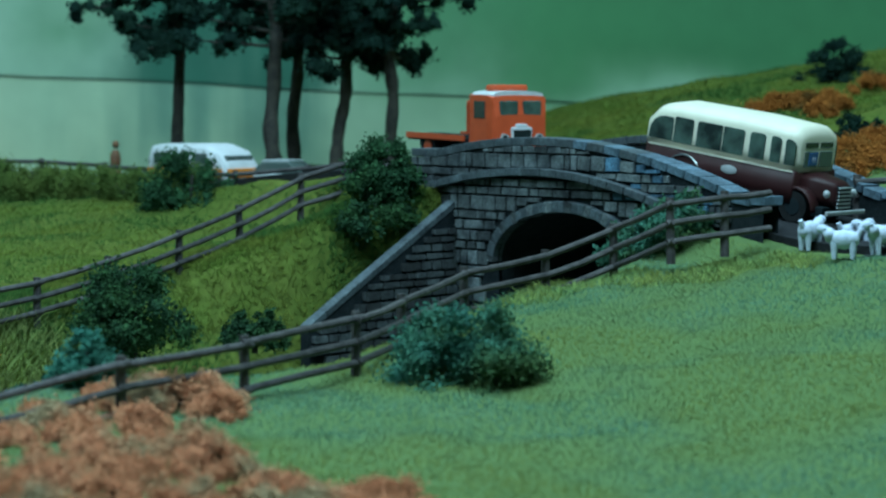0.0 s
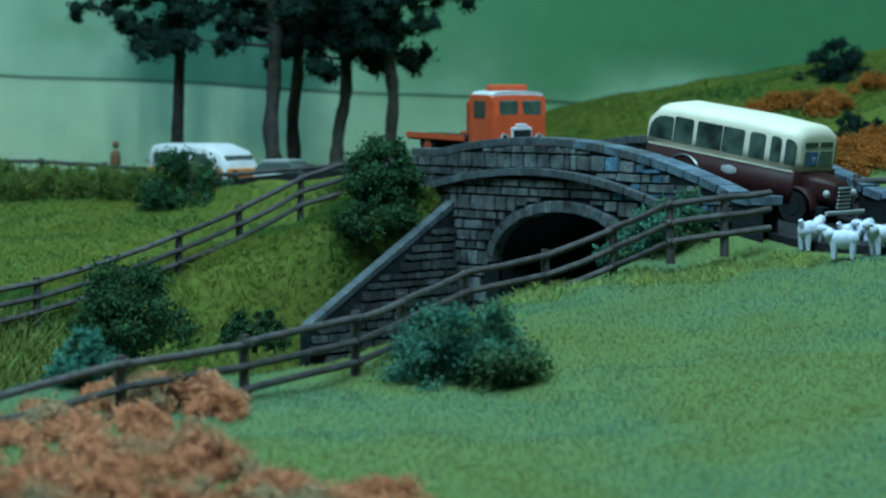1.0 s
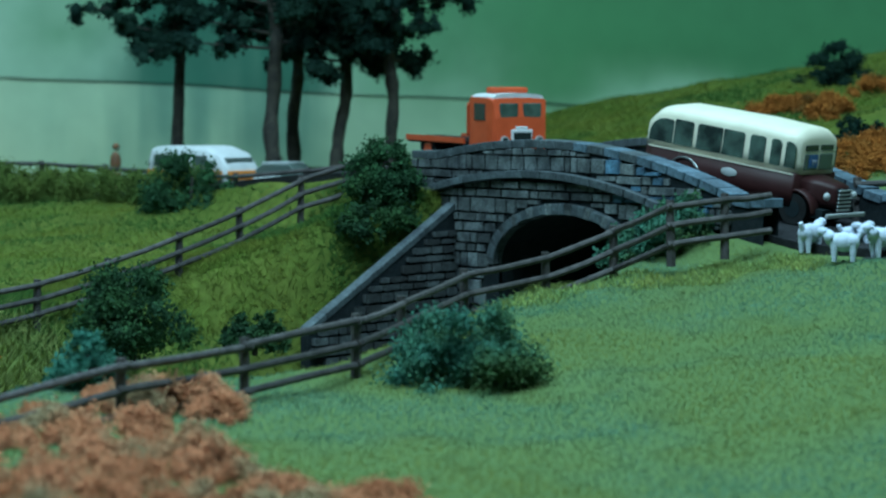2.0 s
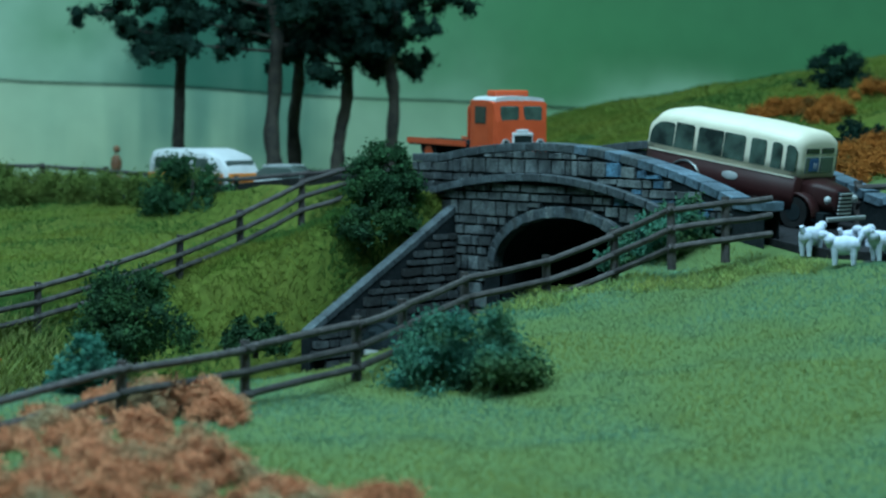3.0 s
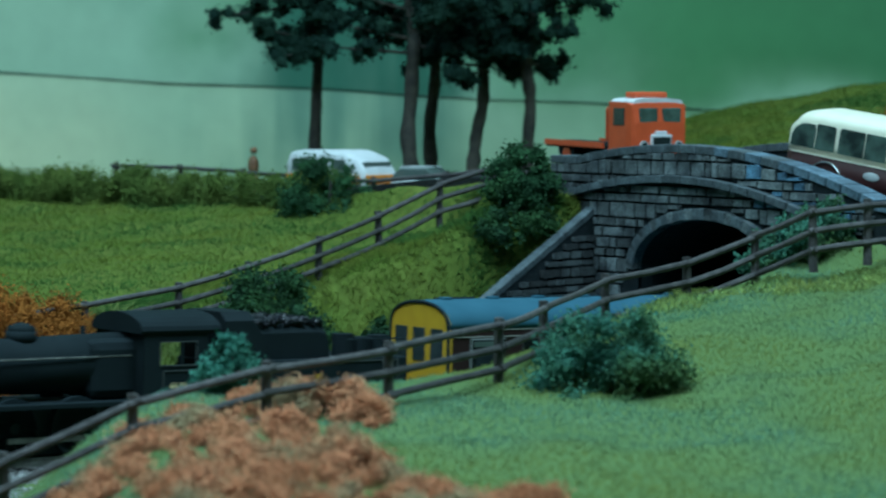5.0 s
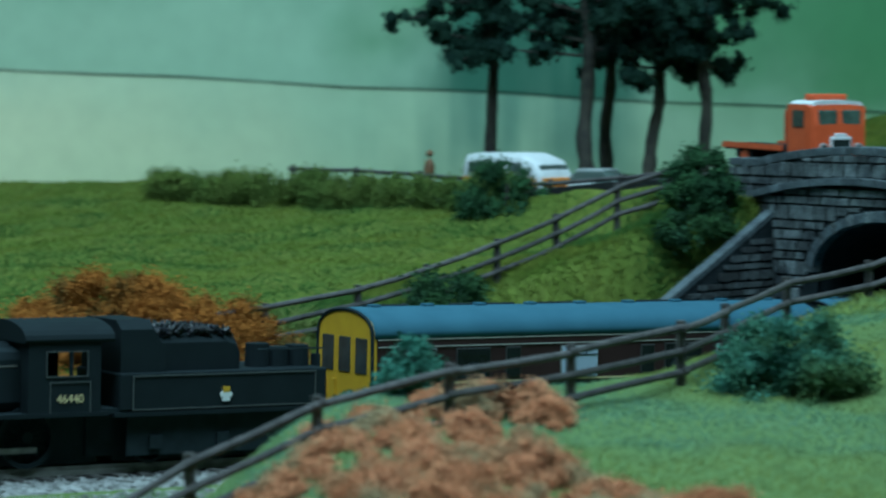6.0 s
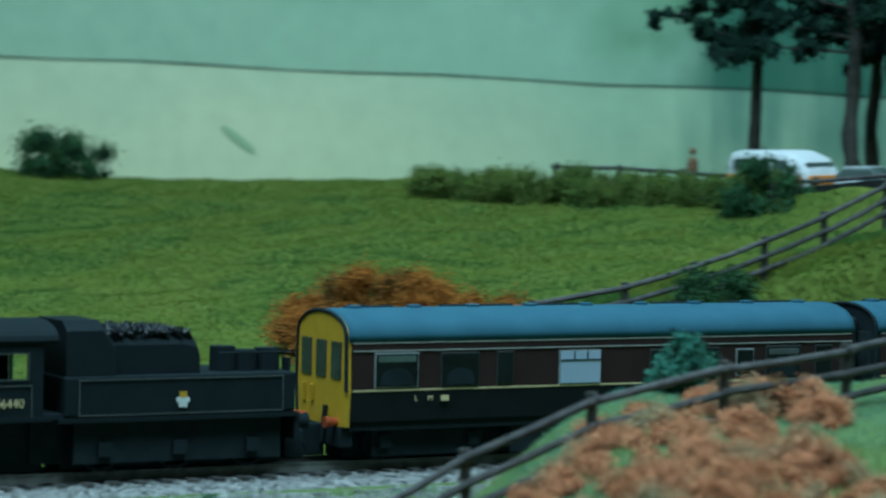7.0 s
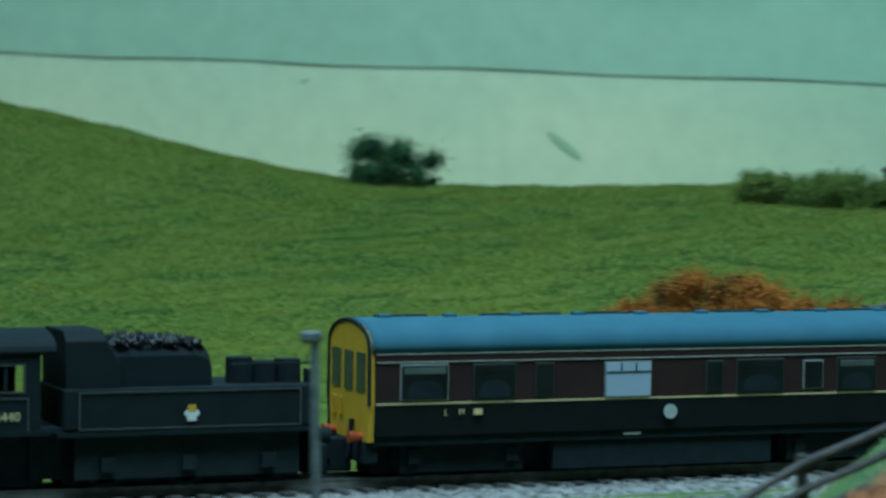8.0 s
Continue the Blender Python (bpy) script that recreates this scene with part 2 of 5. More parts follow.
def loft(sections):
    """Skin closed rings of equal length, given as lists of points, and cap both ends."""
    bm = bmesh.new()
    rings = [[bm.verts.new(p) for p in ring] for ring in sections]
    n = len(rings[0])
    for a, b in zip(rings, rings[1:]):
        for i in range(n):
            bm.faces.new((a[i], a[(i + 1) % n], b[(i + 1) % n], b[i]))
    bm.faces.new(rings[0][::-1])
    bm.faces.new(rings[-1])
    bmesh.ops.recalc_face_normals(bm, faces=bm.faces[:])
    return bm


def writing(name, text, size, material, parent, m, depth=0.0001):
    cu = bpy.data.curves.new(name, "FONT")
    cu.body, cu.size, cu.extrude, cu.align_x, cu.align_y = text, size, depth, "CENTER", "CENTER"
    cu.materials.append(material)
    ob = new(name, cu)
    ob.parent = parent
    ob.matrix_basis = m
    return ob


def leaves(centres, n, size, rng, flat=0.0):
    """n small leaf quads scattered round soft clumps (x, y, z, r); returns verts and faces."""
    c = np.array(centres)
    w = c[:, 3] ** 2
    pick = rng.choice(len(c), n, p=w / w.sum())
    d = rng.normal(size=(n, 3))
    d /= np.linalg.norm(d, axis=1)[:, None]
    rad = c[pick, 3] * np.abs(rng.normal(0.8, 0.2 + flat, n))
    p = c[pick, :3] + d * rad[:, None] * np.array([1, 1, 0.85])
    a = rng.normal(size=(n, 3))
    a /= np.linalg.norm(a, axis=1)[:, None]
    b = np.cross(a, rng.normal(size=(n, 3)))
    b /= np.linalg.norm(b, axis=1)[:, None]
    s = size * rng.uniform(0.6, 1.4, n)[:, None]
    v = np.stack([p - a * s, p + b * s * 0.6, p + a * s, p - b * s * 0.6], 1).reshape(-1, 3)
    return v, np.arange(4 * n).reshape(n, 4)


def fast_mesh(name, v, f, material, parent=None):
    me = bpy.data.meshes.new(name)
    k = f.shape[1]
    me.vertices.add(len(v))
    me.vertices.foreach_set("co", v.astype(np.float32).ravel())
    me.loops.add(f.size)
    me.loops.foreach_set("vertex_index", f.astype(np.int32).ravel())
    me.polygons.add(len(f))
    me.polygons.foreach_set("loop_start", np.arange(0, f.size, k, dtype=np.int32))
    me.update(calc_edges=True)
    me.materials.append(material)
    ob = new(name, me)
    ob.parent = parent
    return ob


def smooth01(a, lo, hi):
    k = np.clip((a - lo) / (hi - lo), 0, 1)
    return k * k * (3 - 2 * k)


# ---- plan: the track's line, the bridge's line, the lie of the land ----
C0 = np.array([-0.230, 0.880])
FWD = np.array([-0.7660, -0.6428])        # the way that the train goes
SIDE = np.array([0.6428, -0.7660])        # towards the viewer, and along the bridge
BR = np.array([0.038, 1.104])             # where the bridge's face crosses the track


def rail_z(s):
    return 0.002 + 0.029 * s


def on_track(s, u=0.0, dz=0.0):
    p = C0 + FWD * s + SIDE * u
    return (p[0], p[1], rail_z(s) + dz)


def on_bridge(b, n, z):
    p = BR + SIDE * b - FWD * n
    return (p[0], p[1], z)


def road_z(b):
    b = np.asarray(b, float)
    return 0.0838 - np.where(b > 0, 0.13 * np.minimum(b, 0.14), 0.35 * np.clip(-b - 0.07, 0, 0.2) ** 2 - 0.03 * np.clip(-b, 0, 0.07)) - 0.02 * np.maximum(np.abs(b) - 0.2, 0)


def land(x, y):
    x, y = np.asarray(x, float), np.asarray(y, float)
    dx, dy = x - C0[0], y - C0[1]
    s = dx * FWD[0] + dy * FWD[1]
    u = dx * SIDE[0] + dy * SIDE[1]
    b = (x - BR[0]) * SIDE[0] + (y - BR[1]) * SIDE[1]
    n = -((x - BR[0]) * FWD[0] + (y - BR[1]) * FWD[1])
    yy = y - 1
    near = 0.0466 + 0.0692 * x + 0.0918 * yy + 0.4341 * x * x + 0.3434 * x * yy + 0.0345 * yy * yy
    near = np.minimum(near, 0.075)
    q = s - 0.5 * (u - 0.18)
    near = near + (-0.014 - near) * smooth01(q, -0.012, 0.08)
    xc = np.maximum(x, -0.8)
    far = 0.0456 + 0.101 * xc + 0.1002 * yy + 0.1509 * xc * xc + 0.0642 * xc * yy + 0.0516 * yy * yy
    far = far + 0.0385 * smooth01(-x, 0.475, 0.81) * smooth01(y, 1.2, 1.45)
    flat = 1 - smooth01(x, -0.06, 0.08)
    far = far - 0.45 * np.maximum(y - 1.45, 0)
    far = np.where(flat > 0, far + flat * (np.minimum(far, 0.076 + 0.38 * np.maximum(-x - 0.515, 0)) - far), far)
    far = far - 0.006 * np.exp(-((s + 0.12) / 0.12) ** 2 - ((u + 0.10) / 0.05) ** 2)
    bed = rail_z(s) - 0.006
    z_near = bed + (near - bed) * smooth01(u, 0.028 + 0.068 * smooth01(s, -0.28, -0.12), 0.085 + 0.055 * smooth01(s, -0.28, -0.12))
    close = np.clip((-s - 0.25) / 0.09, 0, 1)
    bank = far + (0.0775 - far) * close * np.exp(-((u + 0.068) / 0.032) ** 2)
    z_far = bed + (bank - bed) * smooth01(-u, 0.034 + 0.012 * close, 0.105 - 0.047 * np.sqrt(close))
    z = np.where(u > 0, z_near, z_far)
    # behind the bridge the cutting is closed, added to keep light out of the arch, and the hill goes on
    back = smooth01(n, 0.07, 0.10)
    z = z + (far - z) * back
    # the road lies on its own shelf
    shelf = smooth01(n, -0.02, 0.0) * (1 - smooth01(n, 0.078, 0.11)) * smooth01(np.abs(b), 0.068, 0.08)
    z = z + (road_z(b) - 0.004 - z) * shelf
    bump = 0.0012 * np.sin(x * 61 + 3 * np.sin(y * 37)) * np.sin(y * 53 + 2 * np.sin(x * 47))
    return z + bump * (np.abs(u) > 0.04)


rng = np.random.default_rng(7)

# ---- room, baseboard, backdrop ----


def room():
    v = [(x, y, z) for z in (-1.1, 1.6) for x, y in ((-2.6, -2.2), (2.4, -2.2), (2.4, 2.2), (-2.6, 2.2))]
    for nm, f, lab in (("floor", (0, 1, 2, 3), "plain floor of the room"), ("ceiling", (7, 6, 5, 4), "plain pale ceiling of the room"), ("wall_south", (0, 4, 5, 1), "plain wall"),
                       ("wall_east", (1, 5, 6, 2), "plain wall"), ("wall_north", (2, 6, 7, 3), "plain wall"), ("wall_west", (3, 7, 4, 0), "plain wall")):
        bm = bmesh.new()
        bm.faces.new([bm.verts.new(v[i]) for i in f])
        cen = Vector((-0.1, 0, 0.2))
        bm.normal_update()
        fc = bm.faces[:][0]
        if fc.normal.dot(cen - fc.calc_center_median()) < 0:
            fc.normal_flip()
        n = fc.normal.copy()
        ext = bmesh.ops.extrude_face_region(bm, geom=bm.faces[:])
        bmesh.ops.translate(bm, verts=[e for e in ext["geom"] if isinstance(e, bmesh.types.BMVert)], vec=-n * 0.05)
        tagged(part(nm, bm, ROOM), lab, nm.split("_")[0], kind="structure")


room()


def backdrop():
    """Painted board behind the layout: pale sky below, a darker green wash above and to the right."""
    m = bpy.data.materials.new("painted_backdrop")
    m.use_nodes = True
    nt = m.node_tree
    bs = nt.nodes["Principled BSDF"]
    bs.inputs["Roughness"].default_value = 0.7
    co = nt.nodes.new("ShaderNodeTexCoord")
    sep = nt.nodes.new("ShaderNodeSeparateXYZ")
    nt.links.new(co.outputs["Object"], sep.inputs[0])
    wob = nt.nodes.new("ShaderNodeTexNoise")
    wob.inputs["Scale"].default_value, wob.inputs["Detail"].default_value = 7, 4
    nt.links.new(co.outputs["Object"], wob.inputs["Vector"])

    def math_node(op, a, b):
        k = nt.nodes.new("ShaderNodeMath")
        k.operation = op
        for i, q in enumerate((a, b)):
            if isinstance(q, (int, float)):
                k.inputs[i].default_value = q
            else:
                nt.links.new(q, k.inputs[i])
        return k.outputs[0]

    def ranged(v, lo, hi):
        r = nt.nodes.new("ShaderNodeMapRange")
        r.interpolation_type = "SMOOTHSTEP"
        r.inputs[1].default_value, r.inputs[2].default_value = lo, hi
        nt.links.new(v, r.inputs[0])
        return r.outputs[0]

    def mixed(f, a, b):
        k = nt.nodes.new("ShaderNodeMix")
        k.data_type = "RGBA"
        nt.links.new(f, k.inputs[0])
        for i, q in ((6, a), (7, b)):
            if isinstance(q, tuple):
                k.inputs[i].default_value = (*q, 1)
            else:
                nt.links.new(q, k.inputs[i])
        return k.outputs[2]

    stretch = nt.nodes.new("ShaderNodeVectorMath")
    stretch.operation = "MULTIPLY"
    stretch.inputs[1].default_value = (26, 1, 3.5)
    nt.links.new(co.outputs["Object"], stretch.inputs[0])
    brush = nt.nodes.new("ShaderNodeTexNoise")
    brush.inputs["Scale"].default_value, brush.inputs["Detail"].default_value = 1.0, 3
    nt.links.new(stretch.outputs[0], brush.inputs["Vector"])
    strokes = ranged(brush.outputs["Fac"], 0.36, 0.60)
    w = math_node("MULTIPLY", math_node("SUBTRACT", wob.outputs["Fac"], 0.5), 0.12)
    zz = math_node("ADD", sep.outputs["Z"], w)
    tilt = math_node("ADD", zz, math_node("MULTIPLY", sep.outputs["X"], 0.05))
    joint = math_node("ADD", sep.outputs["Z"], math_node("MULTIPLY", sep.outputs["X"], 0.0490))
    above = ranged(joint, 0.1115, 0.1137)
    xx = math_node("ADD", sep.outputs["X"], math_node("MULTIPLY", w, 1.2))
    c = mixed(ranged(tilt, 0.06, 0.125), (0.73, 0.76, 0.50), (0.62, 0.71, 0.49))
    c = mixed(math_node("MULTIPLY", ranged(xx, -0.50, -0.13), 0.75), c, (0.34, 0.50, 0.33))
    c = mixed(math_node("MULTIPLY", above, 0.7), c, (0.36, 0.53, 0.38))
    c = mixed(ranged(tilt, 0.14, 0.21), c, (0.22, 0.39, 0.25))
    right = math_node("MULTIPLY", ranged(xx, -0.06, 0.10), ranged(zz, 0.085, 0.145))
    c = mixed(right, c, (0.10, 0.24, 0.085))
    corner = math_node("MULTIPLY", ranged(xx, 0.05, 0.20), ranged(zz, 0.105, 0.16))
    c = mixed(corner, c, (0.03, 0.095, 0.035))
    # soft blue-green wood brushed in behind the trees, darker on the upper board
    green = math_node("MULTIPLY", ranged(xx, -0.26, -0.20), ranged(tilt, 0.115, 0.16))
    c = mixed(math_node("MULTIPLY", green, 0.8), c, (0.09, 0.24, 0.09))
    span = math_node("MULTIPLY", ranged(xx, -0.225, -0.185), math_node("SUBTRACT", 1.0, ranged(xx, -0.085, -0.035)))
    low = math_node("MULTIPLY", math_node("MULTIPLY", span, strokes), ranged(zz, 0.045, 0.095))
    c = mixed(math_node("MULTIPLY", low, 0.85), c, (0.14, 0.26, 0.19))
    high = math_node("MULTIPLY", math_node("MULTIPLY", span, above), math_node("ADD", 0.75, math_node("MULTIPLY", strokes, 0.25)))
    c = mixed(math_node("MULTIPLY", high, 0.94), c, (0.040, 0.135, 0.085))
    grain = nt.nodes.new("ShaderNodeTexNoise")
    grain.inputs["Scale"].default_value = 60
    nt.links.new(co.outputs["Object"], grain.inputs["Vector"])
    sc = nt.nodes.new("ShaderNodeVectorMath")
    sc.operation = "SCALE"
    nt.links.new(c, sc.inputs[0])
    g = nt.nodes.new("ShaderNodeMapRange")
    g.inputs[3].default_value, g.inputs[4].default_value = 0.88, 1.12
    nt.links.new(grain.outputs["Fac"], g.inputs[0])
    nt.links.new(g.outputs[0], sc.inputs["Scale"])
    nt.links.new(sc.outputs[0], bs.inputs["Base Color"])
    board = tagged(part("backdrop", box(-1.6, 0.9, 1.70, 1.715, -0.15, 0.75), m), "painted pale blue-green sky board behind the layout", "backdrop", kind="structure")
    bm = bmesh.new()
    pts = [(-1.5 + i * 0.05, 0.1126 - 0.0490 * (-1.5 + i * 0.05) + 0.0008 * math.sin(i * 1.7)) for i in range(47)]
    lo = [bm.verts.new((x, 1.6995, z - 0.00045 - 0.0002 * math.sin(i * 2.3))) for i, (x, z) in enumerate(pts)]
    hi = [bm.verts.new((x, 1.6995, z + 0.00045)) for x, z in pts]
    for i in range(46):
        bm.faces.new((lo[i], lo[i + 1], hi[i + 1], hi[i]))
    bmesh.ops.solidify(bm, geom=bm.faces[:], thickness=0.0004)
    part("joint", bm, CREASE, board, "dark joint line across the sky board")
    for cx, cz, ln, an in ((-0.481, 0.0905, 0.029, -38), (-0.655, 0.134, 0.008, 20)):
        sm = part("paint_smudge", blob((0, 0, 0), 0.5, None, 1, 0.004, 0.3), SMUDGE, board, "soft green paint smudge")
        sm.matrix_basis = pose(cx, 1.6996, cz, 0, -an, 0) @ Matrix.Diagonal((ln, 0.1, ln * 0.7, 1))
    return board


backdrop()


def ground():
    nx, ny = 420, 290
    xs, ys = np.linspace(-1.4, 0.75, nx), np.linspace(0.32, 1.698, ny)
    gx, gy = np.meshgrid(xs, ys)
    gz = land(gx, gy)
    v = np.stack([gx, gy, gz], -1).reshape(-1, 3)
    i = np.arange(nx * ny).reshape(ny, nx)
    f = np.stack([i[:-1, :-1], i[:-1, 1:], i[1:, 1:], i[1:, :-1]], -1).reshape(-1, 4)
    ob = fast_mesh("ground", v, f, TURF)
    for p in ob.data.polygons:
        p.use_smooth = True
    tagged(ob, "modelled hillside of green and yellow-green turf", "ground", kind="structure")
    tagged(part("baseboard", box(-1.4, 0.75, 0.32, 1.70, -0.16, -0.06), BOARD), "dark timber baseboard under the layout", "baseboard", kind="structure")
    tagged(part("fascia", box(-1.4, 0.75, 0.30, 0.318, -0.16, 0.0), BOARD), "dark front edge board of the layout", "fascia", kind="structure")


ground()


def grass(name, n, x0, x1, y0, y1, h, material, label, keep, half=0.00034):
    x, y = rng.uniform(x0, x1, n), rng.uniform(y0, y1, n)
    dx, dy = x - C0[0], y - C0[1]
    s, u = dx * FWD[0] + dy * FWD[1], dx * SIDE[0] + dy * SIDE[1]
    bn = -((x - BR[0]) * FWD[0] + (y - BR[1]) * FWD[1])
    bb = (x - BR[0]) * SIDE[0] + (y - BR[1]) * SIDE[1]
    k = keep(x, y, s, u) & ~((bn > -0.004) & (bn < 0.08)) & (np.abs(u) > 0.038)
    k &= ~((bn > -0.03) & (bn < 0.09) & (bb > -0.052) & (bb < 0.07))
    x, y = x[k], y[k]
    m = len(x)
    z = land(x, y) - 0.0004
    hh = h * rng.uniform(0.5, 1.3, m)
    an = rng.uniform(0, 2 * np.pi, m)
    lean = rng.normal(0, 0.75, (m, 2)) * hh[:, None]
    wx, wy = np.cos(an) * half, np.sin(an) * half
    v = np.stack([np.stack([x - wx, y - wy, z], -1), np.stack([x + wx, y + wy, z], -1), np.stack([x + lean[:, 0], y + lean[:, 1], z + hh], -1)], 1).reshape(-1, 3)
    return tagged(fast_mesh(name, v, np.arange(3 * m).reshape(m, 3), material), label, "grass", kind="stuff")


grass("meadow_grass", 430000, -0.22, 0.26, 0.50, 1.09, 0.0013, BLADES_NEAR, "short pale green static grass on the front slope", lambda x, y, s, u: u > 0.04, 0.00024)
grass("bank_tufts", 26000, -0.045, 0.012, 1.09, 1.175, 0.003, BLADES, "thick green grass on the bank beside the bridge", lambda x, y, s, u: (u < -0.05) & (u > -0.11))
grass("fence_tufts", 16000, 0.005, 0.135, 0.93, 1.03, 0.0027, TUFT, "longer yellow-green tufts along the foot of the fence",
      lambda x, y, s, u: (u > 0.05) & (np.abs(y + 0.008 - np.interp(x, (0.008, 0.037, 0.062, 0.081, 0.101), (0.965, 0.99, 1.0, 0.985, 0.993))) < 0.012 + 0.006 * np.sin(x * 210)))
grass("field_grass", 330000, -0.85, 0.1, 0.80, 1.50, 0.0018, BLADES, "rough yellow-green static grass on the far field", lambda x, y, s, u: u < -0.04)
grass("hill_grass", 130000, -0.03, 0.4, 1.14, 1.56, 0.002, BLADES, "rough green grass on the hill behind the road", lambda x, y, s, u: (u > 0.0) | (x > 0.0))
grass("bank_grass", 90000, -0.24, 0.02, 0.93, 1.2, 0.0030, BLADES, "longer yellow-green grass on the cutting bank", lambda x, y, s, u: (u < -0.04) & (u > -0.13))
grass("straw_grass", 9000, -0.21, -0.115, 0.90, 1.06, 0.0095, STRAW, "long straw-coloured grass at the foot of the bank", lambda x, y, s, u: (u < -0.045) & (u > -0.115))

# ---- railway ----


def railway():
    s0, s1 = -0.47, 0.75
    bm = bmesh.new()
    ring = []
    for i in range(62):
        s = s0 + (s1 - s0) * i / 61
        ring.append([bm.verts.new(on_track(s, u, dz)) for u, dz in ((-0.034, -0.009), (-0.022, -0.0042), (0.022, -0.0042), (0.036, -0.010), (0.036, -0.02), (-0.034, -0.02))])
    for a, b in zip(ring, ring[1:]):
        for j in range(5):
            bm.faces.new((a[j], a[j + 1], b[j + 1], b[j]))
    tr = part("trackbed", bm, BALLAST)
    tagged(tr, "pale grey ballasted bed of the railway track", "trackbed", kind="structure")
    n = 72000
    s, u = rng.uniform(-0.46, 0.45, n), rng.uniform(-0.034, 0.150, n)
    u = np.where((s < -0.06) & (u > 0.05), 0.03, np.where((s < 0.10) & (u > 0.095), u - 0.09, u))
    p = C0 + FWD * s[:, None] + SIDE * u[:, None]
    top = rail_z(s) - 0.0042 - 0.0058 * np.clip((np.abs(u) - 0.022) / 0.014, 0, 1)
    top = np.maximum(top, land(p[:, 0], p[:, 1]) * (u > 0.036) + -1.0 * (u <= 0.036))
    c = np.concatenate([p, top[:, None]], 1)
    d = rng.normal(size=(n, 4, 3)) * 0.0006
    v = (c[:, None] + d).reshape(-1, 3)
    i = np.arange(n)[:, None] * 4
    f = np.concatenate([i + np.array(q) for q in ((0, 1, 2), (0, 2, 3), (0, 3, 1), (1, 3, 2))])
    st = fast_mesh("ballast", v, f, BALLAST)
    tagged(st, "loose pale grey ballast chippings beside the rails", "ballast", kind="stuff")
    track = thing("railway_track", Matrix.Identity(4), "single track of brown rails on dark sleepers", "railway track", kind="structure")
    for side in (-1, 1):
        bm = bmesh.new()
        rs = []
        for i in range(2):
            s = (-0.46, 0.74)[i]
            rs.append([on_track(s, side * 0.00825 + du, dz) for du, dz in ((-0.0009, -0.003), (0.0009, -0.003), (0.0005, -0.0012), (0.0006, 0), (-0.0006, 0), (-0.0005, -0.0012))])
        part("rail", loft(rs), RAIL, track)
    sl = box(-0.0017, 0.0017, -0.0165, 0.0165, -0.0048, -0.0028)
    me = bpy.data.meshes.new("sleeper")
    sl.to_mesh(me)
    sl.free()
    me.materials.append(SLEEPER)
    for i in range(130):
        s = -0.45 + i * 0.0088
        ob = new("sleeper", me)
        ob.parent = track
        x, y, z = on_track(s)
        ob.matrix_basis = pose(x, y, z, 0, -1.66, 220)


railway()

# ---- bridge ----


def coping_z(b):
    return max(0.0986 - 1.6 * b * b, 0.0929 if b < 0 else 0.0792)


def course_z(b):
    return 0.0866 - (1.85 if b < 0 else 2.05) * b * b


ARCH_C, ARCH_W, ARCH_S, ARCH_H = 0.0165, 0.040, 0.0510, 0.0202


def arch_z(b):
    k = (b - ARCH_C) / ARCH_W
    return ARCH_S + ARCH_H * math.sqrt(max(0, 1 - k * k)) if abs(k) < 1 else -1


def unit_block(uneven=0.05):
    bm = box(-0.5, 0.5, -0.5, 0.5, -0.5, 0.5, 0.07)
    for v in bm.verts:
        v.co += Vector((random.uniform(-1, 1), random.uniform(-1, 1), random.uniform(-1, 1))) * uneven
    me = bpy.data.meshes.new("stone")
    bm.to_mesh(me)
    bm.free()
    return me


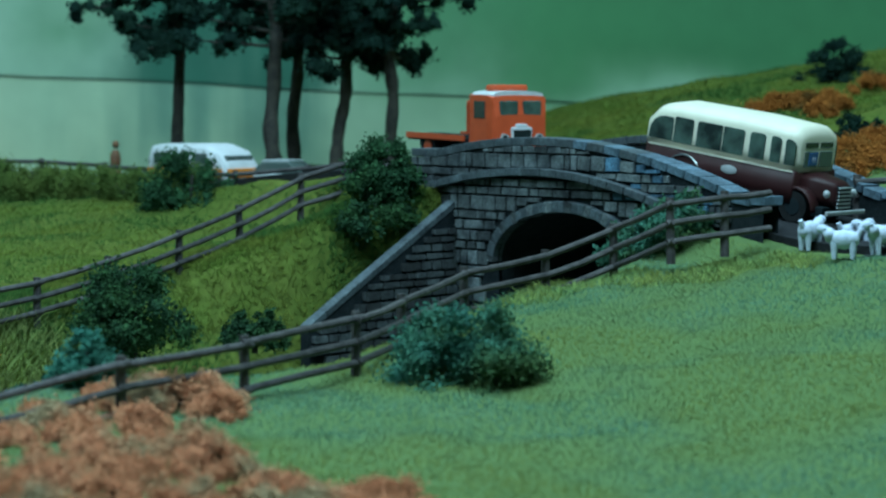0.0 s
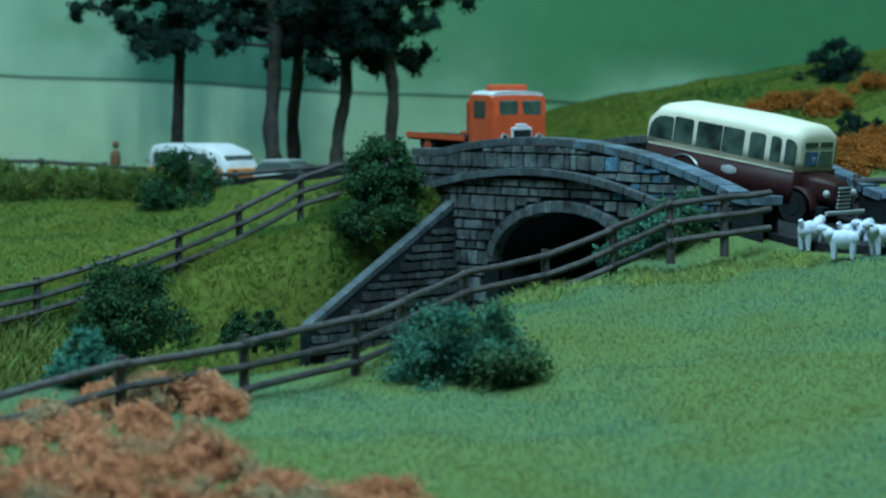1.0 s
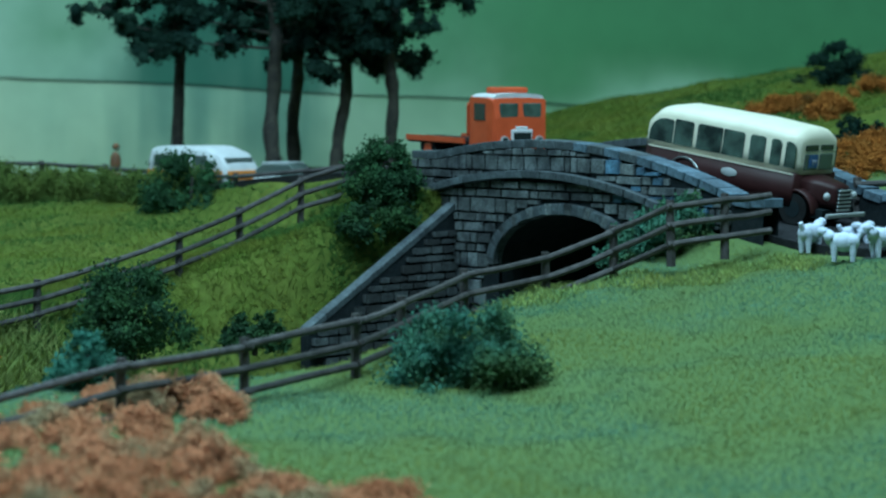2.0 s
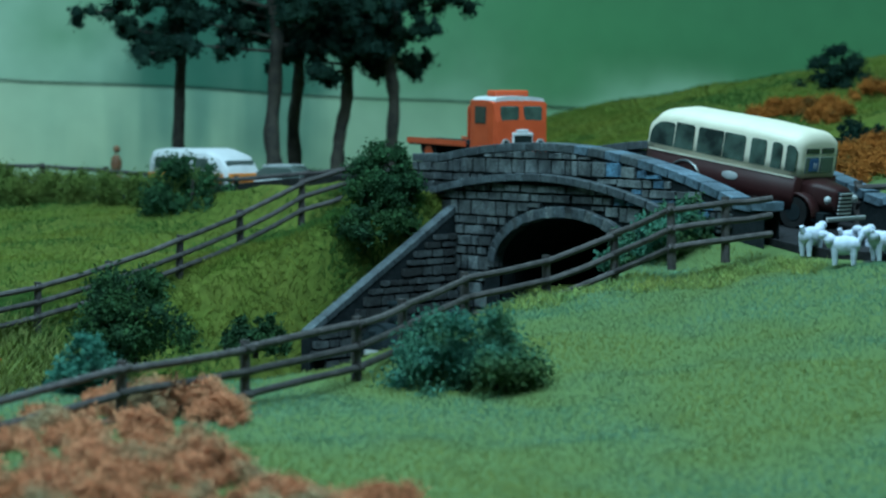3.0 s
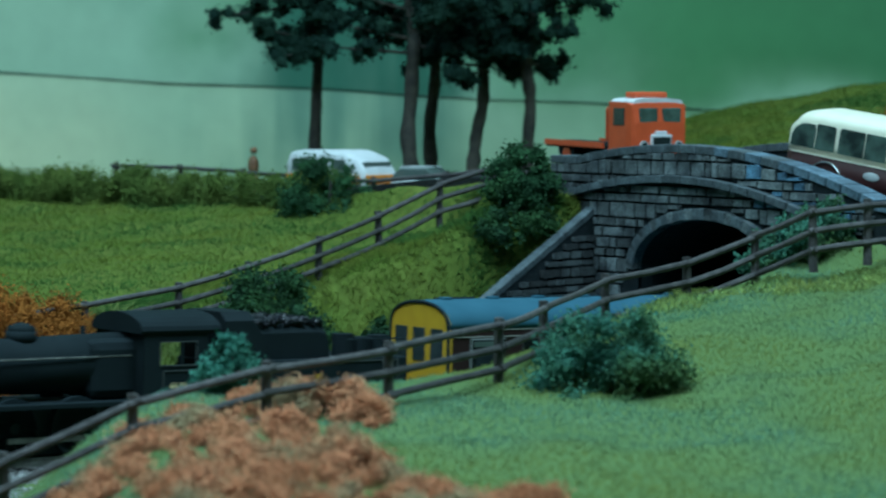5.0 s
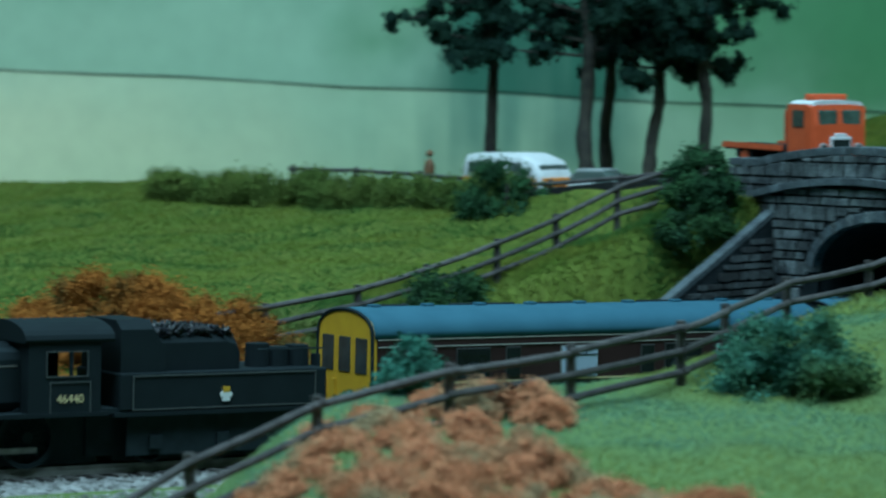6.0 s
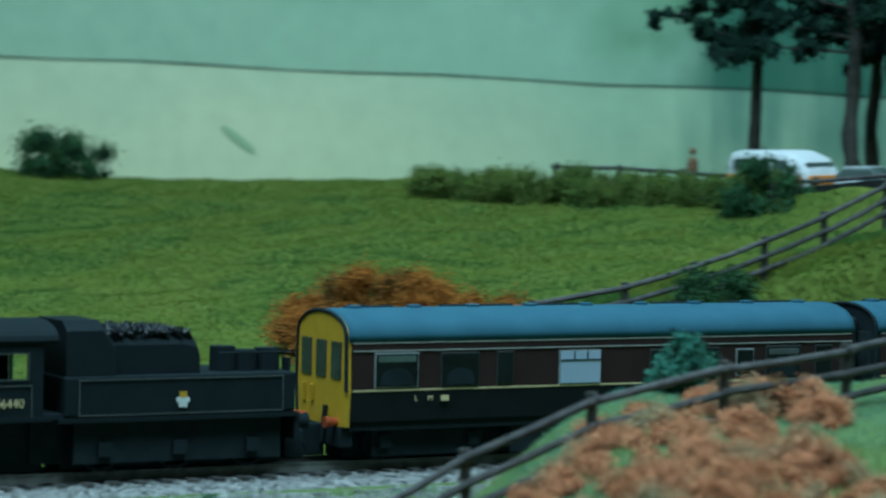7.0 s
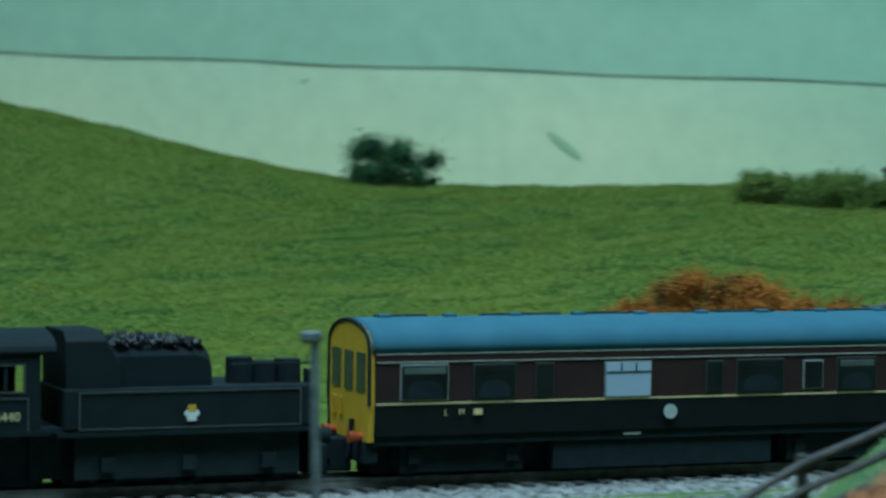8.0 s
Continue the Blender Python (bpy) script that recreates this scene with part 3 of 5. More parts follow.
def bridge():
    base = Matrix.Translation((BR[0], BR[1], 0)) @ pose(0, 0, 0, 0, 0, -50)   # local x along the face, y into the bridge
    br = thing("stone_bridge", base, "humped dark grey stone road bridge over the railway", "bridge")
    b0, b1, deep = -0.078, 0.122, 0.082
    # core with the arch cut through, built from columns
    N = 84
    bs = [b0 + (b1 - b0) * i / N for i in range(N + 1)]
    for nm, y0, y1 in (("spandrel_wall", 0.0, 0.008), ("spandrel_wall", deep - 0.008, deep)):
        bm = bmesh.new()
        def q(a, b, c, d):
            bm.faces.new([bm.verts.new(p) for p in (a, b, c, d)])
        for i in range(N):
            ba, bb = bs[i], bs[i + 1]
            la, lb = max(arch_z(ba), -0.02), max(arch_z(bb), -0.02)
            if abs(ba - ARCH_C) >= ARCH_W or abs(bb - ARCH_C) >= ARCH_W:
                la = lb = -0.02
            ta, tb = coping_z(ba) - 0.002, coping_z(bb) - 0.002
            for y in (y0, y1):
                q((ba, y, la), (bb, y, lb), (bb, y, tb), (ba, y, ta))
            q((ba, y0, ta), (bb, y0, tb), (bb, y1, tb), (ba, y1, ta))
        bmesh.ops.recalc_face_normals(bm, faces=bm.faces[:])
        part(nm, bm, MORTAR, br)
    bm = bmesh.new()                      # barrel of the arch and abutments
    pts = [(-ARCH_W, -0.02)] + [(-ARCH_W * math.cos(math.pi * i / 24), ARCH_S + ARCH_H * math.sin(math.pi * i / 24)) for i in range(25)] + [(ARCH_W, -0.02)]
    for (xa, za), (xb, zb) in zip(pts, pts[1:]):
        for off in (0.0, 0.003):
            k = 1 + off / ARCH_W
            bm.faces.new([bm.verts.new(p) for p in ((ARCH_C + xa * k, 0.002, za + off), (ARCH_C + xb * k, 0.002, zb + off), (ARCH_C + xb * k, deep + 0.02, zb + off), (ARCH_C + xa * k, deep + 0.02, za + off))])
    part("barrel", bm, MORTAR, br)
    # coping and string course
    blk = unit_block()
    blk.materials.append(STONE)
    blue = unit_block()
    blue.materials.append(STONE_BLUE)
    dark_blk = unit_block()
    dark_blk.materials.append(STONE_DARK)
    bluecop = unit_block(0.015)
    bluecop.materials.append(COPING_BLUE)
    cop = unit_block(0.015)
    cop.materials.append(COPING)

    def stone(x, y, z, sx, sy, sz, rot=0.0, me=blk, name="stone", yaw=0.0):
        ob = new(name, me)
        ob.parent = br
        ob.matrix_basis = pose(x, y, z, 0, rot, yaw) @ Matrix.Diagonal((sx, sy, sz, 1))

    for back in (0, 1):
        b = b0
        while b < b1:
            w = random.uniform(0.007, 0.011)
            m = b + w / 2
            sl = math.degrees(math.atan((coping_z(m - 0.003) - coping_z(m + 0.003)) / 0.006))
            stone(m, 0.004 if not back else deep - 0.004, coping_z(m), w * 0.985, 0.0100, 0.0033, sl, bluecop if m > 0.02 + 0.05 * random.random() else cop, "coping_stone")
            b += w
    b = b0
    while b < 0.085:
        w = random.uniform(0.008, 0.012)
        m = b + w / 2
        sl = math.degrees(math.atan((course_z(m - 0.003) - course_z(m + 0.003)) / 0.006))
        stone(m, -0.0012, course_z(m), w * 0.97, 0.006, 0.0030, sl, cop, "course_stone")
        b += w
    nv = 35
    for i in range(nv):
        th = math.pi * (i + 0.5) / nv
        x, z = ARCH_C - (ARCH_W + 0.0022) * math.cos(th), ARCH_S + (ARCH_H + 0.0022) * math.sin(th)
        nrm = math.degrees(math.atan2(math.cos(th) / ARCH_W, math.sin(th) / ARCH_H))
        stone(x, -0.0004, z, random.uniform(0.0034, 0.0044), 0.005, random.uniform(0.0036, 0.0046), -nrm, cop if i % 3 else blk, "voussoir")
    # coursed face stones
    z = 0.012
    while z < 0.1:
        h = random.choice((0.0036, 0.0044, 0.0054, 0.0064))
        b = b0 + random.uniform(0, 0.003)
        while b < 0.105:
            w = random.choice((0.004, 0.006, 0.008, 0.011, 0.013)) * random.uniform(0.85, 1.15)
            if h > 0.005:
                w = min(w, 0.008)
            m = b + w / 2
            over = max(ARCH_S + (ARCH_H + 0.0044) * math.sqrt(max(0, 1 - ((k - ARCH_C) / (ARCH_W + 0.0044)) ** 2)) if abs(k - ARCH_C) < ARCH_W + 0.0044 else 0 for k in (b, m, b + w))
            cap = min(coping_z(b), coping_z(b + w)) - 0.0014
            band = course_z(m)
            for lo, hi in ((max(z, over), min(z + h, cap, band - 0.0013)), (max(z, over, band + 0.0013), min(z + h, cap))):
                if hi - lo > 0.0016:
                    stone(m, 0.0002 + random.uniform(-0.0006, 0.0004), (lo + hi) / 2, w - random.uniform(0.0007, 0.0014), 0.0030, hi - lo - random.uniform(0.0006, 0.0010), random.uniform(-2, 2),
                          blue if m > 0.03 and random.random() < 0.5 * min(1, (m - 0.03) / 0.04) else blk)
            b += w
        z += h
    # wing wall, falling along the far side of the cutting
    top = Vector((-0.050, 0.0, 0.0722))
    end = Vector((-0.034, -0.088, 0.0265))
    bm = bmesh.new()
    n = 12
    ring = []
    for i in range(n + 1):
        p = top.lerp(end, i / n)
        ring.append([(p.x, p.y, -0.02), (p.x - 0.005, p.y, -0.02), (p.x - 0.005, p.y, p.z), (p.x, p.y, p.z)])
    part("wing_wall", loft(ring), MORTAR, br)
    yaw = math.degrees(math.atan2(end.y - top.y, end.x - top.x))
    L = math.hypot(end.x - top.x, end.y - top.y)
    drop = math.degrees(math.atan2(top.z - end.z, L))
    for i in range(9):
        p = top.lerp(end, (i + 0.5) / 9)
        stone(p.x - 0.002, p.y, p.z + 0.0006, 0.0112, 0.0048, 0.0026, drop, cop, "coping_stone", yaw)
    z = 0.006
    while z < 0.07:
        h = random.choice((0.003, 0.0036, 0.0044))
        a = random.uniform(0, 0.003)
        while a < L:
            w = random.uniform(0.005, 0.012)
            k = (a + w) / L
            if k < 1 and z + h < top.z + (end.z - top.z) * k - 0.001:
                p = top.lerp(end, (a + w / 2) / L)
                stone(p.x + 0.0004, p.y, z + h / 2, w - random.uniform(0.0007, 0.0014), 0.0026 + random.uniform(-0.0006, 0.0006), h - random.uniform(0.0007, 0.0012), random.uniform(-2, 2), dark_blk, "stone", yaw)
            a += w
        z += h
    # road over the bridge and beyond
    bm = bmesh.new()
    rows = []
    for i in range(81):
        b = -0.50 + i * 0.0125
        zz = float(road_z(b))
        rows.append([bm.verts.new(on_bridge(b, nn, zz + dz)) for nn, dz in ((0.006, -0.001), (0.04, 0.001), (0.078, -0.001), (0.078, -0.006), (0.006, -0.006))])
    for a, c in zip(rows, rows[1:]):
        for j in range(5):
            bm.faces.new((a[j], a[(j + 1) % 5], c[(j + 1) % 5], c[j]))
    bmesh.ops.recalc_face_normals(bm, faces=bm.faces[:])
    tagged(part("road", bm, TARMAC), "narrow dark tarmac lane over the bridge", "road", kind="structure")


bridge()

# ---- fences ----


def fence(label, posts, height, rails, r, name="post_and_rail_fence", over=0.0):
    f = thing(name, Matrix.Identity(4), label, "fence")
    tops = []
    for x, y, z in posts:
        lx, ly = random.uniform(-0.0006, 0.0006), random.uniform(-0.0006, 0.0006)
        bm = tube((x, y, z - 0.004), (x + lx, y + ly, z + height), r * 1.45, r * 1.3, 8)
        part("post", bm, FENCEWOOD, f)
        tops.append((Vector((x, y, z)), Vector((lx, ly, 0))))
    if over:                              # the rails run on past the first post
        a, b = tops[0][0], tops[1][0]
        d = (a - b).normalized()
        tops.insert(0, (a + Vector((d.x, d.y, 0.1)) * over, Vector((0, 0, 0))))
    for (a, la), (b, lb) in zip(tops, tops[1:]):
        for k in rails:
            za, zb = k * height + random.uniform(-0.0004, 0.0004), k * height + random.uniform(-0.0004, 0.0004)
            d = (b - a).normalized()
            front = Vector((d.y, -d.x, 0)).normalized() * r * 1.5
            if front.y > 0:
                front = -front
            p0, p1 = a + la * k + Vector((0, 0, za)) + front * 0.6 - d * 0.002, b + lb * k + Vector((0, 0, zb)) + front * 0.6 + d * 0.002
            mid = (p0 + p1) / 2 + Vector((0, 0, random.uniform(-0.0006, 0.0002)))
            bm = tube(p0, mid, r, r, 8)
            tube(mid, p1, r, r, 8, bm)
            part("rail", bm, FENCEWOOD, f)


NEAR_POSTS = [(0.1008, 0.9930, 0.0641), (0.0811, 0.9850, 0.0620), (0.0619, 1.0000, 0.0523), (0.0373, 0.9900, 0.0433), (0.0082, 0.9650, 0.0390), (-0.0126, 0.8950, 0.0350), (-0.0259, 0.8430, 0.0337), (-0.0565, 0.8000, 0.0303), (-0.0880, 0.7650, 0.0279), (-0.1205, 0.7350, 0.0217), (-0.1513, 0.7186, 0.0080), (-0.1775, 0.7020, -0.0070), (-0.2050, 0.6850, -0.0195)]
fence("dark brown plastic post and rail fence along the front slope", NEAR_POSTS, 0.0195, (0.88, 0.54, 0.20), 0.00115, over=0.016)
FAR_POSTS = [(-0.018, 1.195, 0.0790), (-0.036, 1.192, 0.0740), (-0.0596, 1.180, 0.0670), (-0.0830, 1.150, 0.0550), (-0.1050, 1.114, 0.0465), (-0.130, 1.085, 0.038), (-0.1540, 1.060, 0.0315), (-0.185, 1.035, 0.026), (-0.215, 1.01, 0.022)]
fence("dark brown post and rail fence beside the cutting", FAR_POSTS, 0.0165, (0.9, 0.52, 0.2), 0.0011)
fence("dark fence beside the lane in front of the parked vehicles", [(-0.025, 1.235, 0.0780), (-0.060, 1.262, 0.0725), (-0.095, 1.29, 0.0690), (-0.13, 1.33, 0.0695), (-0.165, 1.37, 0.0705), (-0.20, 1.40, 0.0715), (-0.235, 1.41, 0.072)], 0.0120, (0.85, 0.4), 0.001)
fence("dark brown fence at the foot of the road", [(0.160, 1.075, 0.0690), (0.185, 1.085, 0.0700), (0.21, 1.095, 0.0710)], 0.0175, (0.85, 0.5), 0.0013)

# ---- shrubs, bracken, hedge, trees ----


def bush(name, x, y, z, w, h, material, label, category="bush", n=2600, leaf=0.0011, seed=1, deep=None, stem=True):
    r = np.random.default_rng(seed)
    deep = deep or w
    t = thing(name, pose(x, y, z), label, category)
    cl = []
    for i in range(46):
        a, k = r.uniform(0, 2 * np.pi), math.sqrt(r.uniform(0, 1))
        hh = r.uniform(0.05, 1) * (1 - 0.75 * k ** 2.2)
        cl.append((math.cos(a) * k * w * 0.43, math.sin(a) * k * deep * 0.43, h * hh * 0.9, min(w, h) * r.uniform(0.09, 0.19)))
    v, f = leaves(cl, int(n * 2.8), leaf * 0.75, r, 0.14)
    fast_mesh("foliage", v, f, material, t)
    core = bmesh.new()
    for c in cl:
        blob(c[:3], c[3] * 0.48, core, sub=1)
    part("inner_foliage", core, material, t)
    if stem:
        bm = tube((0, 0, -0.003), (0.001, 0, h * 0.5), 0.0012, 0.0006, 7)
        part("stem", bm, BARK, t)
    return t


bush("gorse_bush", 0.0075, 0.840, 0.0275, 0.050, 0.0385, LEAF_BLUE, "large blue-green bush in front of the fence", n=9000, leaf=0.0009, seed=3)
bush("shrub", -0.1135, 1.030, 0.0220, 0.047, 0.0400, LEAF, "dark green bush at the foot of the bank", n=4600, seed=24)
bush("shrub", -0.071, 1.060, 0.0220, 0.026, 0.0180, LEAF, "low dark green bush beside the track", n=2200, seed=5)
bush("shrub", -0.0245, 1.140, 0.0770, 0.030, 0.0265, LEAF_MID, "round green bush growing against the bridge parapet", n=4200, seed=6)
bush("shrub", -0.0275, 1.132, 0.0625, 0.037, 0.0260, LEAF, "dark straggling bush below the parapet", n=1900, seed=16)
bush("shrub", -0.103, 0.805, float(land(-0.103, 0.805)), 0.0215, 0.0545 - float(land(-0.103, 0.805)), LEAF_TEAL, "small blue-green bush behind the fence", n=1800, seed=7)
bush("shrub", -0.117, 0.800, float(land(-0.117, 0.80)), 0.018, 0.036 - float(land(-0.117, 0.80)), LEAF_TEAL, "low blue-green plant behind the fence", n=900, seed=17)
bush("shrub", 0.086, 1.03, 0.060, 0.034, 0.027, LEAF_BLUE, "straggling green bush at the end of the parapet", n=2200, seed=8)
bush("shrub", 0.068, 1.033, 0.053, 0.022, 0.020, LEAF_BLUE, "small green plant at the parapet", n=900, seed=18)
bush("shrub", -0.512, 1.455, 0.0700, 0.056, 0.0500, LEAF, "round dark green bush on the skyline of the field", n=3600, seed=9)
bush("shrub", -0.1145, 1.272, 0.062, 0.046, 0.0355, LEAF_MID, "green bush growing through the fence", n=2600, seed=10)
bush("shrub", 0.1960, 1.400, float(land(0.196, 1.40)) - 0.003, 0.044, 0.026, PINE, "dark bush high on the hill", n=2400, seed=11)
bush("shrub", 0.1850, 1.235, float(land(0.185, 1.235)) - 0.003, 0.030, 0.017, PINE, "dark bush on the hillside", n=2000, seed=12)
bush("shrub", -0.222, 0.735, float(land(-0.222, 0.735)) - 0.001, 0.030, 0.0165 - float(land(-0.222, 0.735)), LEAF_TEAL, "low green plant beside the ballast", n=1400, seed=13)
bush("shrub", -0.40, 0.70, float(land(-0.40, 0.70)) - 0.001, 0.03, 0.012, LEAF_TEAL, "low green plant beside the ballast", n=1200, seed=14)


def patch(name, spots, label, seed, n, material, leaf=0.0006, clump=0.0042, low=0.25):
    """A low spread of dead bracken: soft tufts of small fronds in uneven heaps, with the ground between."""
    r = np.random.default_rng(seed)
    cl = []
    for x, y, w, h in spots:
        for i in range(int(10 + 10 * w / 0.02)):
            a, k = r.uniform(0, 2 * np.pi), math.sqrt(r.uniform(0, 1))
            px, py = x + math.cos(a) * k * w, y + math.sin(a) * k * w * 0.8
            cl.append((px, py, float(land(px, py)) + h * r.uniform(low, 0.9) * (1 - 0.7 * k * k), clump * r.uniform(0.45, 1.0)))
    v, f = leaves(cl, n, leaf, r, 0.28)
    heap = tagged(fast_mesh(name, v, f, material), label, "bracken", kind="stuff")
    core = bmesh.new()
    for c in cl:
        blob(c[:3], c[3] * 0.6, core, sub=1)
    part("inner_fronds", core, material, heap)["kind"] = "stuff"


patch("bracken", [(-0.090, 0.775, 0.012, 0.006), (-0.076, 0.780, 0.012, 0.010), (-0.066, 0.782, 0.010, 0.011), (-0.062, 0.768, 0.007, 0.008), (-0.094, 0.745, 0.014, 0.007), (-0.080, 0.745, 0.009, 0.008),
                  (-0.104, 0.72, 0.016, 0.004), (-0.074, 0.715, 0.010, 0.008), (-0.062, 0.705, 0.011, 0.009), (-0.086, 0.690, 0.016, 0.006), (-0.056, 0.690, 0.010, 0.008), (-0.070, 0.672, 0.014, 0.008),
                  (-0.100, 0.665, 0.018, 0.006), (-0.085, 0.640, 0.018, 0.006), (-0.055, 0.650, 0.014, 0.006), (-0.038, 0.672, 0.009, 0.005), (-0.030, 0.655, 0.012, 0.005), (-0.015, 0.675, 0.007, 0.006),
                  (-0.010, 0.650, 0.012, 0.004), (-0.115, 0.737, 0.010, 0.0015), (-0.128, 0.722, 0.010, 0.001), (-0.104, 0.752, 0.010, 0.002), (-0.120, 0.70, 0.016, 0.002), (-0.135, 0.68, 0.018, 0.002)],
      "rust-orange dead bracken on the front slope", 21, 260000, BRACKEN, 0.00045, 0.0034)
patch("bracken", [(-0.254, 1.012, 0.018, 0.028), (-0.243, 1.010, 0.018, 0.035), (-0.232, 1.012, 0.018, 0.036), (-0.220, 1.012, 0.018, 0.032), (-0.208, 1.015, 0.018, 0.029), (-0.196, 1.02, 0.018, 0.025), (-0.186, 1.025, 0.018, 0.018),
                  (-0.265, 1.008, 0.014, 0.022), (-0.262, 0.995, 0.016, 0.016), (-0.245, 0.985, 0.022, 0.018), (-0.222, 0.99, 0.02, 0.018)], "rust-orange dead bracken beside the track", 22, 150000, BRACKEN_DARK, 0.0006, 0.0062, 0.5)
patch("bracken", [(0.159, 1.34, 0.014, 0.008), (0.172, 1.334, 0.014, 0.008), (0.180, 1.30, 0.012, 0.007), (0.176, 1.165, 0.014, 0.008), (0.180, 1.145, 0.014, 0.008), (0.176, 1.200, 0.012, 0.007), (0.186, 1.205, 0.012, 0.006), (0.198, 1.21, 0.014, 0.006), (0.211, 1.344, 0.018, 0.008), (0.194, 1.17, 0.016, 0.006)],
      "rust-orange dead bracken on the hill", 23, 90000, BRACKEN_DARK, 0.0006, 0.0034)


def hedge():
    r = np.random.default_rng(31)
    cl = []
    for i in range(260):
        k = r.uniform(0, 1)
        x, y = -0.303 + 0.19 * k, 1.393 - 0.085 * k
        px, py = x + r.normal(0, 0.003), y + r.uniform(-0.022, 0.005)
        cl.append((px, py, float(land(px, py)) + r.uniform(0.001, 0.0125), 0.0040))
    v, f = leaves(cl, 60000, 0.0007, r, 0.30)
    tagged(fast_mesh("hedge", v, f, HEDGE), "rough yellow-green hedge of tall grass along the field", "hedge", kind="stuff")


hedge()


def pine(x, y, z, h, r0, lean, seed, crown0, cw):
    r = np.random.default_rng(seed)
    t = thing("pine_tree", pose(x, y, z), "tall dark pine with a bare trunk and ragged crown", "tree", "pines behind the lane")
    n = 36
    pts = [Vector((lean * (i / n) + 0.0011 * math.sin(i * 0.48 + seed), 0.0008 * math.cos(i * 0.58 + seed), h * i / n)) for i in range(n + 1)]
    rings = []
    for i, p in enumerate(pts):
        rr = r0 * (1 - 0.6 * i / n) * (1.2 if i == 0 else 1) * r.uniform(0.86, 1.16)
        rings.append([(p.x + rr * math.cos(a) * (1 + 0.12 * math.sin(3 * a + i)), p.y + rr * math.sin(a), p.z) for a in [2 * math.pi * j / 10 for j in range(10)]])
    part("trunk", loft(rings), BARK, t, smooth=True)
    cl = []
    for i in range(40):
        k = crown0 + (1 - crown0) * (i / 40)
        base = pts[0].lerp(pts[-1], k)
        a = r.uniform(0, 2 * np.pi)
        L = 1.3 * cw * (1.1 - 0.55 * (k - crown0) / (1 - crown0)) * r.uniform(0.5, 1.15)
        tip = base + Vector((math.cos(a) * L, math.sin(a) * L, L * r.uniform(-0.12, 0.3)))
        cl.append((base.x, base.y, base.z, 0.006)) if k > crown0 + 0.05 else None
        part("limb", tube(base, tip, 0.0009, 0.0003, 6), BARK, t)
        for j in range(11):
            q = base.lerp(tip, r.uniform(0.3, 1.05))
            cl.append((q.x + r.normal(0, 0.003), q.y + r.normal(0, 0.003), q.z + r.normal(0, 0.0025), r.uniform(0.0034, 0.0078)))
    v, f = leaves(cl, 20000, 0.0012, r)
    fast_mesh("crown", v, f, PINE, t)
    core = bmesh.new()
    for c in cl:
        blob(c[:3], c[3] * 0.6, core, sub=1)
    part("inner_crown", core, PINE, t)


for x, y, z, h, r0, lean, seed, c0, cw in ((-0.134, 1.435, 0.074, 0.19, 0.0036, -0.003, 8, 0.40, 0.034), (-0.0845, 1.40, 0.080, 0.20, 0.0042, 0.002, 2, 0.33, 0.036), (-0.0765, 1.45, 0.085, 0.21, 0.0036, 0.004, 3, 0.32, 0.034), (-0.0535, 1.42, 0.083, 0.18, 0.0034, 0.016, 4, 0.29, 0.030), (-0.0266, 1.422, 0.090, 0.17, 0.0036, 0.004, 5, 0.30, 0.031)):
    base = float(land(x, y)) - 0.002
    pine(x, y, base, h + z - base, r0, lean, seed, c0, cw)

# ---- road vehicles ----


def ring_yz(x, w, z0, z1, top, n=9, tumble=0.0):
    """A vehicle's cross-section: sides from z0 to z1, then a roof arch of that rise."""
    pts = [(x, -w * (1 - tumble), z0), (x, -w, z0 + (z1 - z0) * 0.4)]
    pts += [(x, -w * math.cos(math.pi * i / (n - 1)), z1 + top * math.sin(math.pi * i / (n - 1)) ** 0.7) for i in range(n)]
    pts += [(x, w, z0 + (z1 - z0) * 0.4), (x, w * (1 - tumble), z0)]
    return pts


def wheel(parent, x, y, r, w, tyre=TYRE, rim=CHROME, name="wheel"):
    wh = part(name, tube((0, -w / 2, 0), (0, w / 2, 0), r, r, 22), tyre, parent)
    wh.matrix_basis = pose(x, y, r)
    part("rim", tube((0, -w / 2 - 0.0002, 0), (0, w / 2 + 0.0002, 0), r * 0.52, r * 0.52, 16), rim, wh)
    return wh


